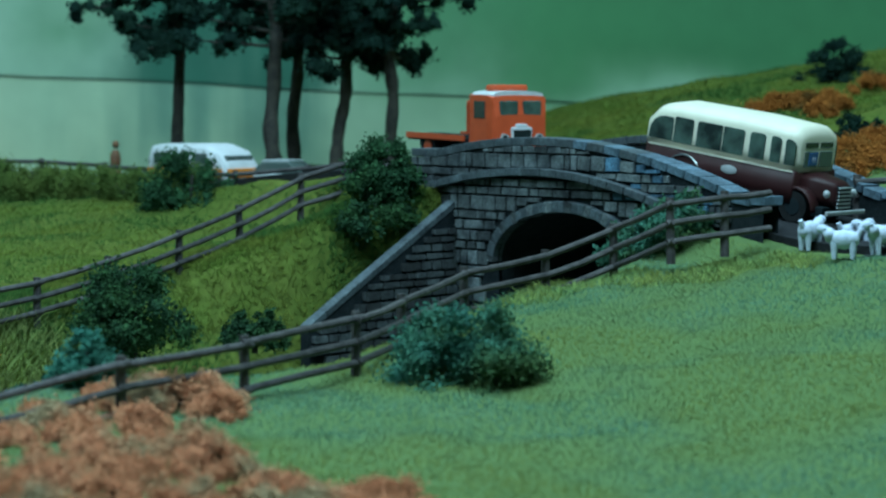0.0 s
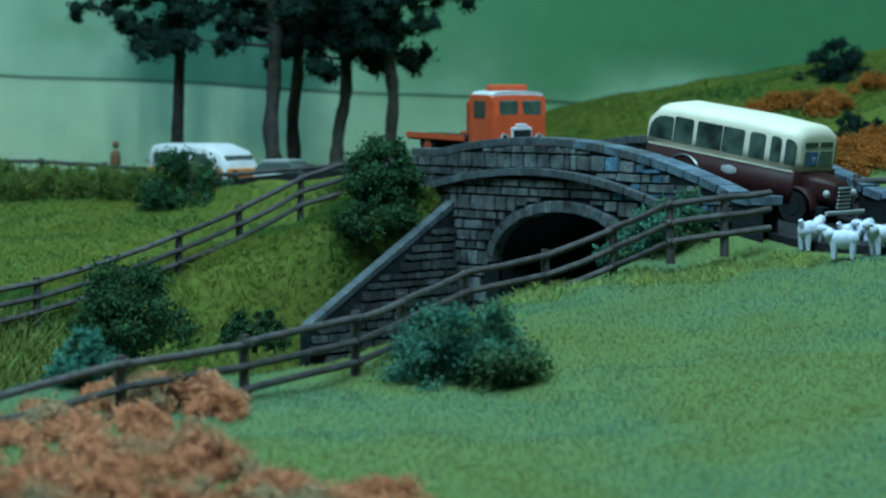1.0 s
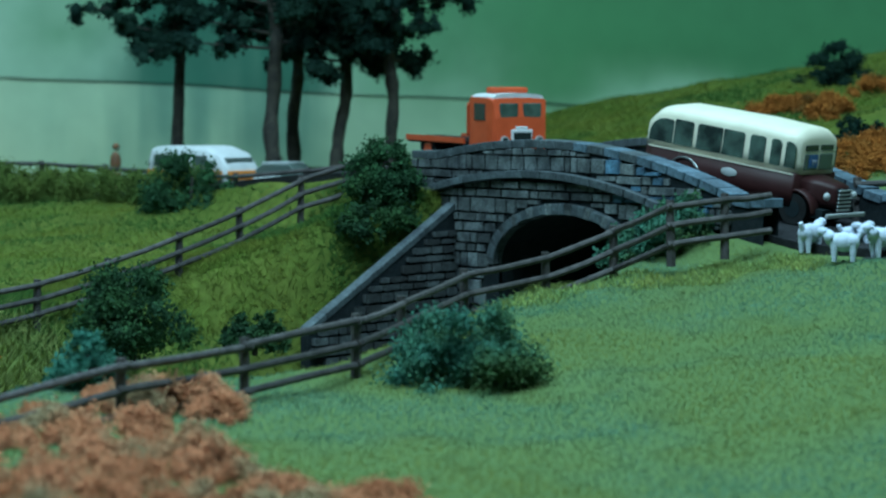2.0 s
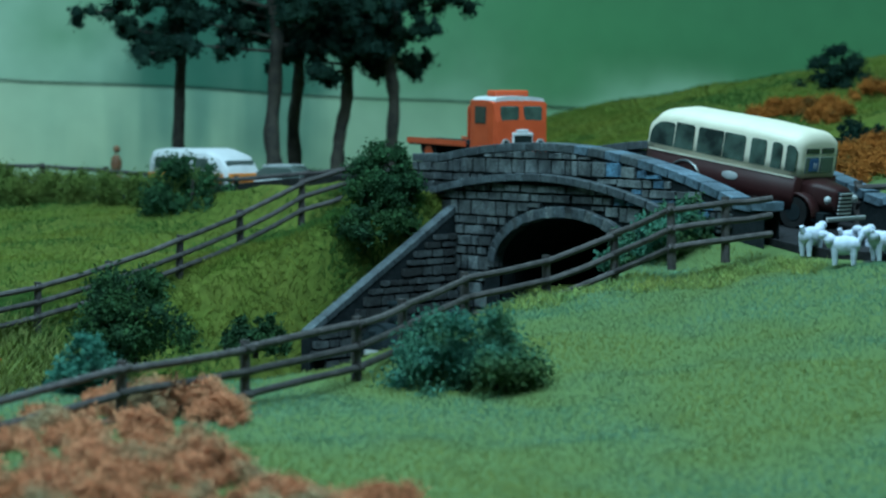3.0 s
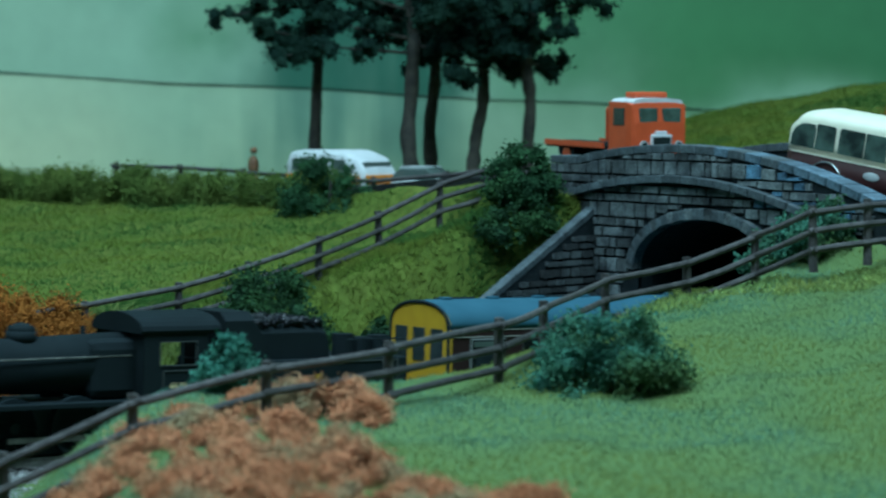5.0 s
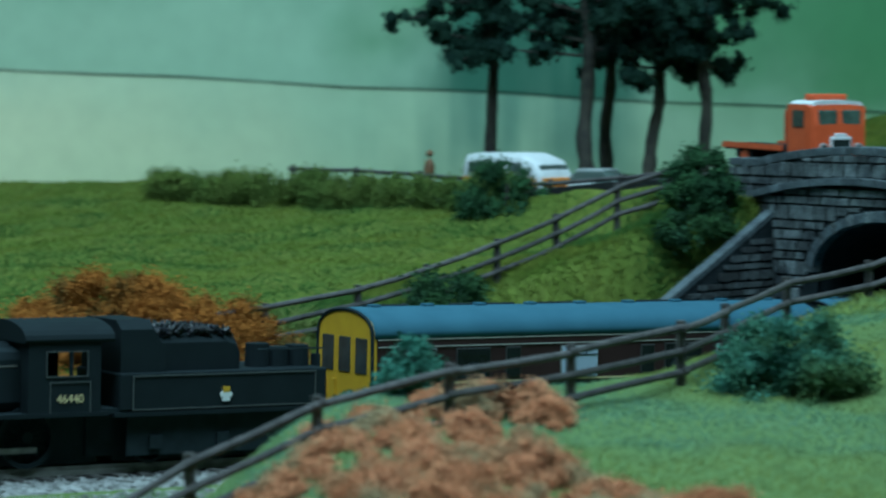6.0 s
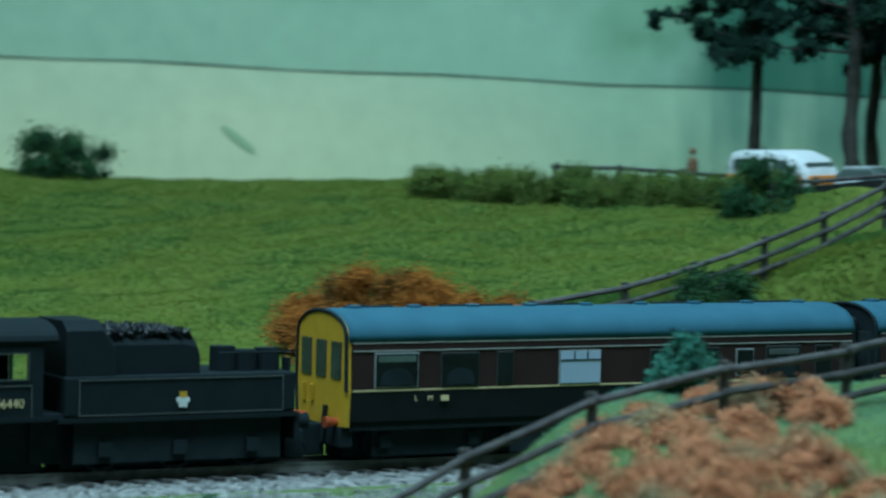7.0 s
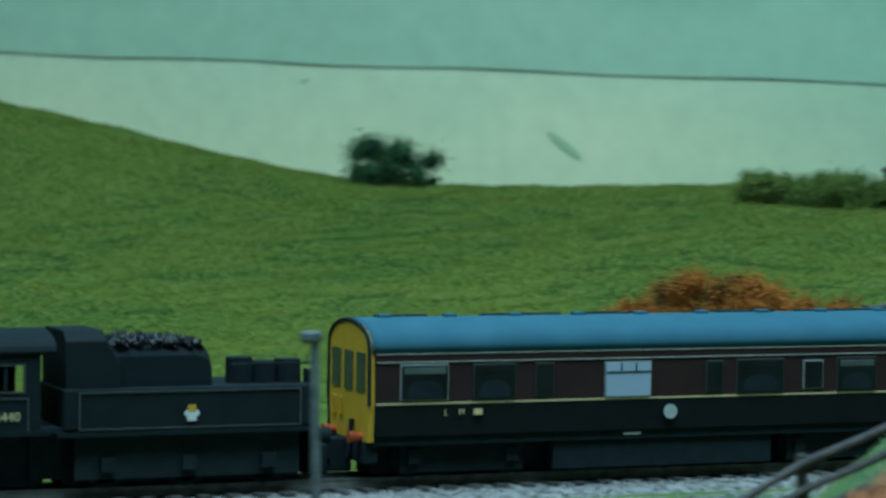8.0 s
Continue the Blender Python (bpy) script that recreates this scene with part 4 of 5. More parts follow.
def bus():
    t = thing("vintage_bus", pose(0.1183, 1.066, 0.0743, 0, 9.1, -38) @ Matrix.Scale(1.04, 4), "maroon and cream vintage half-bonnet coach on the lane", "bus")
    W = 0.0145
    low = [ring_yz(x, w, 0.0065, z, 0.0002) for x, w, z in ((-0.0455, 0.010, 0.0168), (-0.044, 0.0128, 0.0174), (-0.040, W, 0.0177), (0.000, W, 0.0181), (0.022, W, 0.0181), (0.0285, 0.0138, 0.0178))]
    part("lower_body", loft(low), BUSRED, t, "glossy maroon lower body", True)
    up = [ring_yz(x, w, 0.0178, z1, top, 13) for x, w, z1, top in ((-0.0460, 0.009, 0.0205, 0.002), (-0.0445, 0.0122, 0.0250, 0.0035), (-0.040, 0.0138, 0.0285, 0.0045), (-0.033, 0.0142, 0.0295, 0.0052),
                                                                (0.0, 0.0142, 0.0298, 0.0055), (0.018, 0.0140, 0.0294, 0.0052), (0.0245, 0.0128, 0.0285, 0.0042), (0.0280, 0.0118, 0.0272, 0.0032), (0.0290, 0.0112, 0.0262, 0.0024))]
    part("upper_body", loft(up), CREAM, t, "cream roof and window pillars", True)
    win = [(-0.0425, -0.0322, 0.0062, 0.001), (-0.0316, -0.0234, 0.0006, 0.0012), (-0.0216, -0.0109, 0.0012, 0.0005), (-0.0103, -0.0013, 0.0005, 0.0012), (0.0012, 0.0076, 0.0012, 0.0012), (0.0102, 0.0144, 0.001, 0.0018), (0.0163, 0.0207, 0.001, 0.0034)]
    for sd in (-1, 1):
        for i, (a, b, ra, rb) in enumerate(win):
            top, y = (0.0286 if i == 0 else 0.0292), sd * (0.0139 if i == 0 else 0.01415)
            rim = [(a, 0.0199), (b, 0.0199)]
            rim += [(b - rb + rb * math.cos(q), top - rb + rb * math.sin(q)) for q in (0, 0.4, 0.8, 1.2, math.pi / 2)]
            rim += [(a + ra - ra * math.sin(q), top - ra + ra * math.cos(q)) for q in (0, 0.4, 0.8, 1.2, math.pi / 2)]
            part("side_window", loft([[(px, y + k, pz) for px, pz in rim] for k in (-0.0005, 0.0005)]), BUSGLASS, t)
        part("waist_strip", box(-0.042, 0.021, sd * 0.0146 - 0.0002, sd * 0.0146 + 0.0002, 0.0176, 0.0181), CREAM, t)
        bm = bmesh.new()
        for i in range(12):
            a0, a1 = math.pi * i / 12, math.pi * (i + 1) / 12
            tube((-0.0255 + 0.0082 * math.cos(a0), sd * 0.0148, 0.0060 + 0.0100 * math.sin(a0)), (-0.0255 + 0.0082 * math.cos(a1), sd * 0.0148, 0.0060 + 0.0100 * math.sin(a1)), 0.0005, 0.0005, 6, bm)
        part("wheel_arch_trim", bm, CHROME, t, "bright metal wheel arch trim")
        part("arch_well", tube((-0.0255, sd * 0.0120, 0.0055), (-0.0255, sd * 0.0147, 0.0060), 0.0078, 0.0078, 20), SOOT, t)
        for x in (-0.0226, 0.0250):
            wheel(t, x, sd * 0.0122, 0.0056, 0.0035, rim=SOOT)
        part("side_badge", blob((-0.006, sd * 0.0146, 0.0140), 0.0036, None, 1, 0.08, 0.45), SILVER, t, "small pale oval side badge")
        part("step", box(0.004, 0.016, sd * 0.0146 - 0.0004, sd * 0.0146 + 0.0006, 0.0068, 0.0074), CHROME, t)
        part("step", box(0.006, 0.016, sd * 0.0146 - 0.0004, sd * 0.0146 + 0.0006, 0.0045, 0.0050), CHROME, t)
        wing = []
        for i in range(9):
            a = math.pi * (0.02 + 0.9 * i / 8)
            cx, cz = 0.0295 + 0.0078 * math.cos(a), 0.0050 + 0.0080 * math.sin(a)
            wing.append([(cx, sd * 0.0085, cz), (cx, sd * 0.0142, cz), (cx * 0.995 + 0.0001, sd * 0.0144, cz - 0.0008), (cx, sd * 0.0085, cz - 0.0010)])
        part("front_wing", loft(wing), BUSRED, t, smooth=True)
        part("headlight", blob((0.0400, sd * 0.0095, 0.0118), 0.0015, None, 0.8, 1, 1), SILVER, t)
        y0, y1 = sorted((sd * 0.0008, sd * 0.0096))
        for z0, z1, nm, mt in ((0.0194, 0.0252, "windscreen_pane", GREYGLASS), (0.0264, 0.0284, "destination_panel", GLASS)):
            xo = 0.0290 if z0 < 0.025 else 0.0284
            part(nm, box(xo - 0.0010, xo + (0.0005 if z0 < 0.025 else 0.0009), y0, y1, z0, z1, 0.0003), mt, t)
    bon = [ring_yz(x, w, 0.0075, z, 0.0022) for x, w, z in ((0.0275, 0.0100, 0.0156), (0.034, 0.0078, 0.0150), (0.0400, 0.0058, 0.0140), (0.0415, 0.0045, 0.0128))]
    part("bonnet", loft(bon), BUSRED, t, smooth=True)
    gr = part("grille", box(0.0400, 0.0418, -0.0046, 0.0046, 0.0062, 0.0148, 0.0006), SOOT, t)
    for i in range(6):
        part("grille_bar", box(0.0414, 0.0423, -0.0044, 0.0044, 0.0068 + i * 0.0014, 0.0074 + i * 0.0014), SILVER, gr)
    part("bumper", box(0.0425, 0.0437, -0.0135, 0.0135, 0.0045, 0.0062, 0.0004), SILVER, t)
    part("chassis", box(-0.043, 0.040, -0.011, 0.011, 0.0035, 0.0068), SOOT, t)
    card = part("route_card", box(0.0295, 0.0298, -0.0072, -0.0015, 0.0203, 0.0248), BLUE, t, "blue route card in the windscreen")
    writing("route_number", "11", 0.0030, WHITE, t, pose(0.0254, -0.0040, 0.0222, 90, 0, 90))
    # the body is longer and the nose flatter than first drawn: shift the stations along it
    old, now = (-0.0455, 0.0205, 0.0290, 0.0437), (-0.0425, 0.0234, 0.0245, 0.0394)
    for ob in list(t.children_recursive):
        if ob.type == "MESH" and ob.name.split(".")[0] not in ("wheel", "rim"):
            for v in ob.data.vertices:
                v.co.x = float(np.interp(v.co.x, old, now)) + min(0, v.co.x + 0.0455) + max(0, v.co.x - 0.0437)


bus()


def lorry():
    x, y, z = on_bridge(-0.074, 0.046, float(road_z(-0.074)))
    t = thing("flatbed_lorry", pose(x + 0.002, y, z + 0.0008, 0, 1.0, -60), "orange-red flatbed lorry with a white cab roof", "lorry")
    cab = [ring_yz(px, w, 0.007, zz, 0.0012) for px, w, zz in ((-0.010, 0.0128, 0.0290), (-0.008, 0.0136, 0.0296), (0.006, 0.0136, 0.0296), (0.0095, 0.0132, 0.0285), (0.0112, 0.0122, 0.0205), (0.0120, 0.0118, 0.0100))]
    part("cab", loft(cab), ORANGE, t)
    roof = [ring_yz(px, w, 0.0292, 0.0300, 0.0016) for px, w in ((-0.009, 0.0120), (-0.007, 0.0134), (0.006, 0.0134), (0.0092, 0.0122))]
    part("cab_roof", loft(roof), WHITE, t, "white cab roof")
    part("roof_box", box(-0.004, 0.003, -0.0085, 0.0085, 0.0312, 0.0340, 0.0008), ORANGE, t)
    for sd in (-1, 1):
        y0, y1 = sorted((sd * 0.0012, sd * 0.0102))
        part("windscreen_pane", box(0.0098, 0.0112, y0, y1, 0.0208, 0.0275, 0.0006), BUSGLASS, t)
        part("door_window", box(-0.0045, 0.0045, sd * 0.0136 - 0.0003, sd * 0.0136 + 0.0003, 0.0200, 0.0272, 0.0002), GLASS, t)
        part("headlight", tube((0.0112, sd * 0.0085, 0.0118), (0.0126, sd * 0.0085, 0.0118), 0.0020, 0.0020, 16), SILVER, t)
        part("headlight_lens", tube((0.0126, sd * 0.0085, 0.0118), (0.0129, sd * 0.0085, 0.0118), 0.0013, 0.0013, 14), GLASS, t)
        for wx in (0.002, -0.045):
            wheel(t, wx, sd * 0.0112, 0.0062, 0.0035, rim=ORANGE)
        part("side_board", box(-0.062, -0.012, sd * 0.0140 - 0.0005, sd * 0.0140 + 0.0005, 0.0098, 0.0122), ORANGE, t)
    bm = box(0.0112, 0.0124, -0.0052, 0.0052, 0.0085, 0.0165, 0.0006)
    box(0.0112, 0.0122, -0.0030, 0.0030, 0.0160, 0.0178, 0.0005, bm)
    gr = part("grille_surround", bm, WHITE, t)
    part("grille", box(0.0122, 0.0127, -0.0042, 0.0042, 0.0090, 0.0152), GLASS, gr)
    part("bumper", box(0.0118, 0.0132, -0.0125, 0.0125, 0.0055, 0.0075, 0.0003), SOOT, t)
    part("flatbed", box(-0.062, -0.012, -0.0135, 0.0135, 0.0090, 0.0108), SOOT, t)
    part("headboard", box(-0.0125, -0.0105, -0.0130, 0.0130, 0.0130, 0.0275, 0.0015), ORANGE, t)
    part("chassis", box(-0.066, 0.010, -0.005, 0.005, 0.0055, 0.0115), SOOT, t)


lorry()


def camper():
    t = thing("camper_van", pose(-0.1120, 1.325, 0.0705, 0, 0, -38), "white and orange camper van parked beside the lane", "van")
    secs = [ring_yz(px, w, 0.004, zz, tp) for px, w, zz, tp in ((-0.027, 0.0105, 0.0150, 0.002), (-0.024, 0.0118, 0.0190, 0.003), (0.010, 0.0118, 0.0195, 0.003), (0.0185, 0.0115, 0.0175, 0.002), (0.0235, 0.0108, 0.0120, 0.001), (0.0245, 0.0105, 0.0050, 0.0003))]
    part("body", loft(secs), WHITE, t, "white body and roof", True)
    for sd in (-1, 1):
        part("orange_band", box(-0.026, 0.0215, sd * 0.0119 - 0.0003, sd * 0.0119 + 0.0003, 0.0068, 0.0108), AMBER, t)
        for a, b in ((-0.022, -0.012), (-0.010, 0.000), (0.003, 0.012)):
            part("side_window", box(a, b, sd * 0.0119 - 0.0003, sd * 0.0119 + 0.0003, 0.0128, 0.0178), GREYGLASS, t)
        for x in (-0.016, 0.014):
            wheel(t, x, sd * 0.0098, 0.0045, 0.003)
    part("front_band", box(0.0235, 0.0250, -0.0105, 0.0105, 0.0065, 0.0108, 0.0003), AMBER, t)
    part("windscreen", box(0.0195, 0.0222, -0.0092, 0.0092, 0.0122, 0.0168, 0.0006), GREYGLASS, t)
    part("bumper", box(0.0240, 0.0256, -0.0112, 0.0112, 0.0035, 0.0052, 0.0003), SILVER, t)


def car():
    t = thing("saloon_car", pose(-0.0720, 1.318, 0.0685, 0, 0, -25), "small silver-grey saloon car behind the fence", "car")
    secs = [ring_yz(px, w, 0.0035, zz, 0.0006) for px, w, zz in ((-0.026, 0.0090, 0.0085), (-0.022, 0.0105, 0.0100), (0.022, 0.0105, 0.0098), (0.026, 0.0092, 0.0080))]
    part("body", loft(secs), SILVER, t, smooth=True)
    cab = [ring_yz(px, w, 0.0100, zz, 0.0012) for px, w, zz in ((-0.016, 0.0095, 0.0102), (-0.010, 0.0085, 0.0150), (0.004, 0.0085, 0.0152), (0.011, 0.0095, 0.0102))]
    part("cabin", loft(cab), GREYGLASS, t)
    part("roof", box(-0.0105, 0.0040, -0.0078, 0.0078, 0.0155, 0.0167, 0.0004), SILVER, t)
    for sd in (-1, 1):
        for x in (-0.016, 0.016):
            wheel(t, x, sd * 0.0092, 0.0040, 0.0028)


camper()
car()

# ---- sheep, figure, pole ----


def sheep():
    t = thing("sheep", pose(0, 0, 0), "white model sheep standing on the grass", "sheep", "flock by the road")
    body = bmesh.new()
    for c, r, s in (((0, 0, 0.0072), 0.0036, (1.45, 0.85, 0.92)), ((0.0026, 0, 0.0074), 0.0029, (1, 0.95, 1)), ((-0.0028, 0, 0.0074), 0.0029, (1, 0.95, 1.0))):
        blob(c, r * 1.12, body, *s)
    part("body", body, FLEECE, t, smooth=True)
    hd = bmesh.new()
    tube((0.0040, 0, 0.0078), (0.0066, 0, 0.0108), 0.0028, 0.0018, 12, hd)
    blob((0.0076, 0, 0.0110), 0.0018, hd, 1.35, 0.85, 0.95)
    part("head", hd, FLEECE, t, smooth=True)
    for sd in (-1, 1):
        part("ear", blob((0.0068, sd * 0.0015, 0.0114), 0.0007, None, 0.8, 1.3, 0.6, 1), FLEECE, t)
        for x in (-0.0034, 0.0034):
            part("leg", tube((x, sd * 0.0015, 0), (x, sd * 0.0014, 0.0062), 0.0008, 0.0015, 8), FLEECE, t)
    part("tail", tube((-0.0050, 0, 0.0086), (-0.0064, 0, 0.0112), 0.0012, 0.0009, 8), FLEECE, t)
    return t


ewe = sheep()
FLOCK = [(0.1320, 1.000, 50), (0.1395, 0.968, 168), (0.1480, 1.005, 25), (0.1560, 1.000, 165), (0.1535, 0.972, 215), (0.1625, 0.985, 20)]
for i, (x, y, a) in enumerate(FLOCK):
    m = pose(x, y, float(land(x, y)) + 0.0006, 0, 0, a) @ Matrix.Scale(0.97, 4)
    if i == 0:
        ewe.matrix_world = m
    else:
        copy_thing(ewe, m)
tagged(part("rough_path", blob((0.158, 0.975, float(land(0.158, 0.975)) - 0.0032), 0.02, None, 1, 0.8, 0.2), TARMAC), "worn dark patch of path among the sheep", "path", kind="structure")

log = part("log", tube((-0.0055, 0, 0), (0.0055, 0.002, 0), 0.0017, 0.0014, 10), FENCEWOOD, None, "", True)
log.matrix_world = pose(0.1265, 1.022, float(land(0.1265, 1.022)) + 0.0014)
tagged(log, "short dark brown log lying along the edge of the lane", "log")

bm = tube((0, 0, 0), (0, 0, 0.010), 0.0022, 0.0030, 10)
blob((0.0002, 0, 0.0150), 0.0026, bm, 1, 0.9, 1.8)
blob((0.0004, 0, 0.0218), 0.0017, bm)
fig = part("figurine", bm, CLOTH, None, "", True)
fig.matrix_world = pose(-0.1665, 1.425, float(land(-0.1665, 1.425))) @ Matrix.Scale(1.12, 4)
tagged(fig, "tiny brown painted figurine by the hedge", "figurine")

pl = thing("line_post", pose(-0.2882, 0.7200, float(land(-0.2882, 0.7200)) - 0.001), "thin weathered grey post with a small cap", "post")
zt = 0.0575 - float(land(-0.2882, 0.7200))
part("shaft", tube((0, 0, -0.002), (0.0004, 0, zt), 0.0014, 0.0012, 10), POLE, pl)
part("cap", box(-0.0034, 0.0024, -0.0016, 0.0016, zt - 0.0020, zt + 0.0014, 0.0009), POLE, pl)

for px_, py_, pr_, lab in ((0.0284, 0.850, 0.0009, "tiny white pebble lying on the grass"), (-0.0190, 1.160, 0.0009, "tiny white pebble on the bank")):
    peb = part("pebble", blob((0, 0, 0), 1.0, None, 1.3, 1.0, 0.6), WHITE if pr_ < 0.002 else COPING, None, "", True)
    peb.matrix_world = pose(px_, py_, float(land(px_, py_)) + pr_ * 0.7, 0, 0, 25) @ Matrix.Scale(pr_, 4)
    tagged(peb, lab, "stone")

# ---- the train ----
SPIN = []        # wheels that roll: (object, x, y, z, radius)


def roll_wheel(parent, x, y, r, w, mt=SOOT, spokes=0, name="wheel"):
    bm = bmesh.new()
    seg = 24
    outer = [(r * math.cos(2 * math.pi * i / seg), r * math.sin(2 * math.pi * i / seg)) for i in range(seg)]
    k = 0.84 if spokes else 0.2
    for i in range(seg):
        (ax, az), (bx, bz) = outer[i], outer[(i + 1) % seg]
        for yy in (-w / 2, w / 2):
            bm.faces.new([bm.verts.new(p) for p in ((ax, yy, az), (bx, yy, bz), (bx * k, yy, bz * k), (ax * k, yy, az * k))])
        bm.faces.new([bm.verts.new(p) for p in ((ax, -w / 2, az), (bx, -w / 2, bz), (bx, w / 2, bz), (ax, w / 2, az))])
        if spokes:
            bm.faces.new([bm.verts.new(p) for p in ((ax * k, -w / 2, az * k), (bx * k, -w / 2, bz * k), (bx * k, w / 2, bz * k), (ax * k, w / 2, az * k))])
    bmesh.ops.remove_doubles(bm, verts=bm.verts[:], dist=1e-6)
    tube((0, -w * 0.6, 0), (0, w * 0.6, 0), r * 0.2, r * 0.2, 10, bm)
    wh = part(name, bm, mt, parent)
    wh.matrix_basis = pose(x, y, r)
    for i in range(spokes):
        a = 2 * math.pi * i / spokes
        part("spoke", tube((r * 0.15 * math.cos(a), 0, r * 0.15 * math.sin(a)), (r * 0.86 * math.cos(a), 0, r * 0.86 * math.sin(a)), r * 0.05, r * 0.04, 5), mt, wh)
    SPIN.append((wh, x, y, r))
    return wh


def outline(x0, x1, z0, z1, y, w, r=0.001):
    """A thin lining rectangle on a side at y."""
    bm = bmesh.new()
    for a, b, c, d in ((x0, x1, z0, z0 + w), (x0, x1, z1 - w, z1), (x0, x0 + w, z0 + w, z1 - w), (x1 - w, x1, z0 + w, z1 - w)):
        box(a, b, y - 0.0001, y + 0.0001, c, d, 0, bm)
    return bm


WINFRAME = mat("window_frame_grey", (0.22, 0.24, 0.24), 0.5, scale=300, amount=0.2, bump=0)
DIMFRAME = mat("dark_window_frame", (0.035, 0.036, 0.037), 0.5, scale=300, amount=0.2, bump=0)
GREYLINE = mat("grey_lining", (0.075, 0.082, 0.084), 0.6, scale=300, amount=0.15, bump=0)
PALELINE = mat("pale_lining", (0.36, 0.36, 0.33), 0.6, scale=300, amount=0.15, bump=0)
ENDGLASS = mat("end_window_glass", (0.050, 0.064, 0.068), 0.2, scale=120, amount=0.5, bump=0)


def pierced(xs, zs, holes, y0, y1):
    """One upright sheet between two y, cut into cells by xs and zs, with the cells named in holes left open."""
    bm = bmesh.new()
    at = {(i, j): bm.verts.new((x, y0, z)) for i, x in enumerate(xs) for j, z in enumerate(zs)}
    for i in range(len(xs) - 1):
        for j in range(len(zs) - 1):
            if (i, j) not in holes:
                bm.faces.new((at[i, j], at[i + 1, j], at[i + 1, j + 1], at[i, j + 1]))
    ext = bmesh.ops.extrude_face_region(bm, geom=bm.faces[:], use_keep_orig=True)
    bmesh.ops.translate(bm, verts=[e for e in ext["geom"] if isinstance(e, bmesh.types.BMVert)], vec=(0, y1 - y0, 0))
    bmesh.ops.recalc_face_normals(bm, faces=bm.faces[:])
    return bm


def engine():
    t = thing("steam_locomotive", Matrix.Identity(4), "black model steam locomotive running on the track", "locomotive")
    # local origin: coach front; x forward
    part("running_plate", box(0.100, 0.220, -0.0165, 0.0165, 0.0168, 0.0182), BLACK, t)
    # frames reach down to the rails, black bulk for the shade under the engine
    part("frames", box(0.100, 0.214, -0.0075, 0.0075, 0.0006, 0.0170), SOOT, t)
    part("boiler", tube((0.1235, 0, 0.0300), (0.182, 0, 0.0295), 0.0105, 0.0092, 28), BLACK, t, smooth=True)
    part("firebox", box(0.1235, 0.146, -0.0105, 0.0105, 0.0180, 0.0385, 0.0035), BLACK, t)
    part("smokebox", tube((0.182, 0, 0.0290), (0.204, 0, 0.0290), 0.0098, 0.0098, 28), SOOT, t)
    part("smokebox_door", tube((0.204, 0, 0.0290), (0.2060, 0, 0.0290), 0.0088, 0.0060, 24), SOOT, t)
    part("saddle", box(0.186, 0.202, -0.0070, 0.0070, 0.0165, 0.0240), SOOT, t)
    ch = tube((0.1940, 0, 0.0370), (0.1940, 0, 0.0440), 0.0040, 0.0034, 18)
    tube((0.1940, 0, 0.0440), (0.1940, 0, 0.0470), 0.0036, 0.0042, 18, ch)
    part("chimney", ch, SOOT, t, smooth=True)
    dm = tube((0.1665, 0, 0.0375), (0.1665, 0, 0.0415), 0.0055, 0.0050, 18)
    blob((0.1665, 0, 0.0415), 0.0050, dm, 1, 1, 0.55)
    part("dome", dm, BLACK, t, smooth=True)
    part("safety_valve", tube((0.143, 0, 0.038), (0.143, 0, 0.0425), 0.0012, 0.0009, 10), SOOT, t)
    # cab with open side windows
    for sd in (-1, 1):
        y = sd * 0.0158
        a, b = sorted((y, y - sd * 0.0008))
        cs = part("cab_side", pierced((0.1030, 0.1080, 0.1128, 0.1139, 0.1222, 0.1285), (0.0172, 0.0298, 0.0375, 0.0425), {(1, 1), (3, 1)}, a, b), BLACK, t)
        part("window_frame", outline(0.1076, 0.1224, 0.0295, 0.0378, y + sd * 0.0003, 0.0003), GREYLINE, cs)
        part("panel_lining", outline(0.1066, 0.1210, 0.0170, 0.0280, y + sd * 0.0003, 0.0003), GREYLINE, cs)
        writing("running_number", "46440", 0.0038, LINE, t, pose(0.1138, y + sd * 0.0003, 0.0224, 90, 0, 180 if sd > 0 else 0))
        part("cylinder", tube((0.189, sd * 0.0135, 0.0105), (0.205, sd * 0.0135, 0.0105), 0.0055, 0.0055, 18), SOOT, t)
        part("steam_pipe", tube((0.192, sd * 0.0085, 0.030), (0.192, sd * 0.0140, 0.0175), 0.0015, 0.0015, 10), SOOT, t)
        for x in (0.126, 0.150, 0.174):
            roll_wheel(t, x, sd * 0.0090, 0.0100, 0.0026, SOOT, 14, "driving_wheel")
        roll_wheel(t, 0.2095, sd * 0.0090, 0.0060, 0.0026, SOOT, 10, "pony_wheel")
        part("coupling_rod", box(0.123, 0.177, sd * 0.0112 - 0.0004, sd * 0.0112 + 0.0004, 0.0052, 0.0070), RAIL, t)
        part("handrail", tube((0.130, sd * 0.0104, 0.0330), (0.198, sd * 0.0100, 0.0325), 0.0003, 0.0003, 6), RAIL, t)
        part("buffer", tube((0.2195, sd * 0.0115, 0.0145), (0.2250, sd * 0.0115, 0.0145), 0.0016, 0.0026, 14), SOOT, t)
    roof = [[(x, 0.0168 * math.cos(math.pi * i / 12), 0.0415 + 0.0058 * math.sin(math.pi * i / 12)) for i in range(13)] + [(x, -0.0160, 0.0405), (x, 0.0160, 0.0405)] for x in (0.0985, 0.1300)]
    part("cab_roof", loft(roof), BLACK, t)
    part("cab_front", box(0.1265, 0.1285, -0.0155, 0.0155, 0.0180, 0.0410), BLACK, t)
    part("buffer_beam", box(0.2180, 0.2198, -0.0165, 0.0165, 0.0105, 0.0180), BLACK, t)
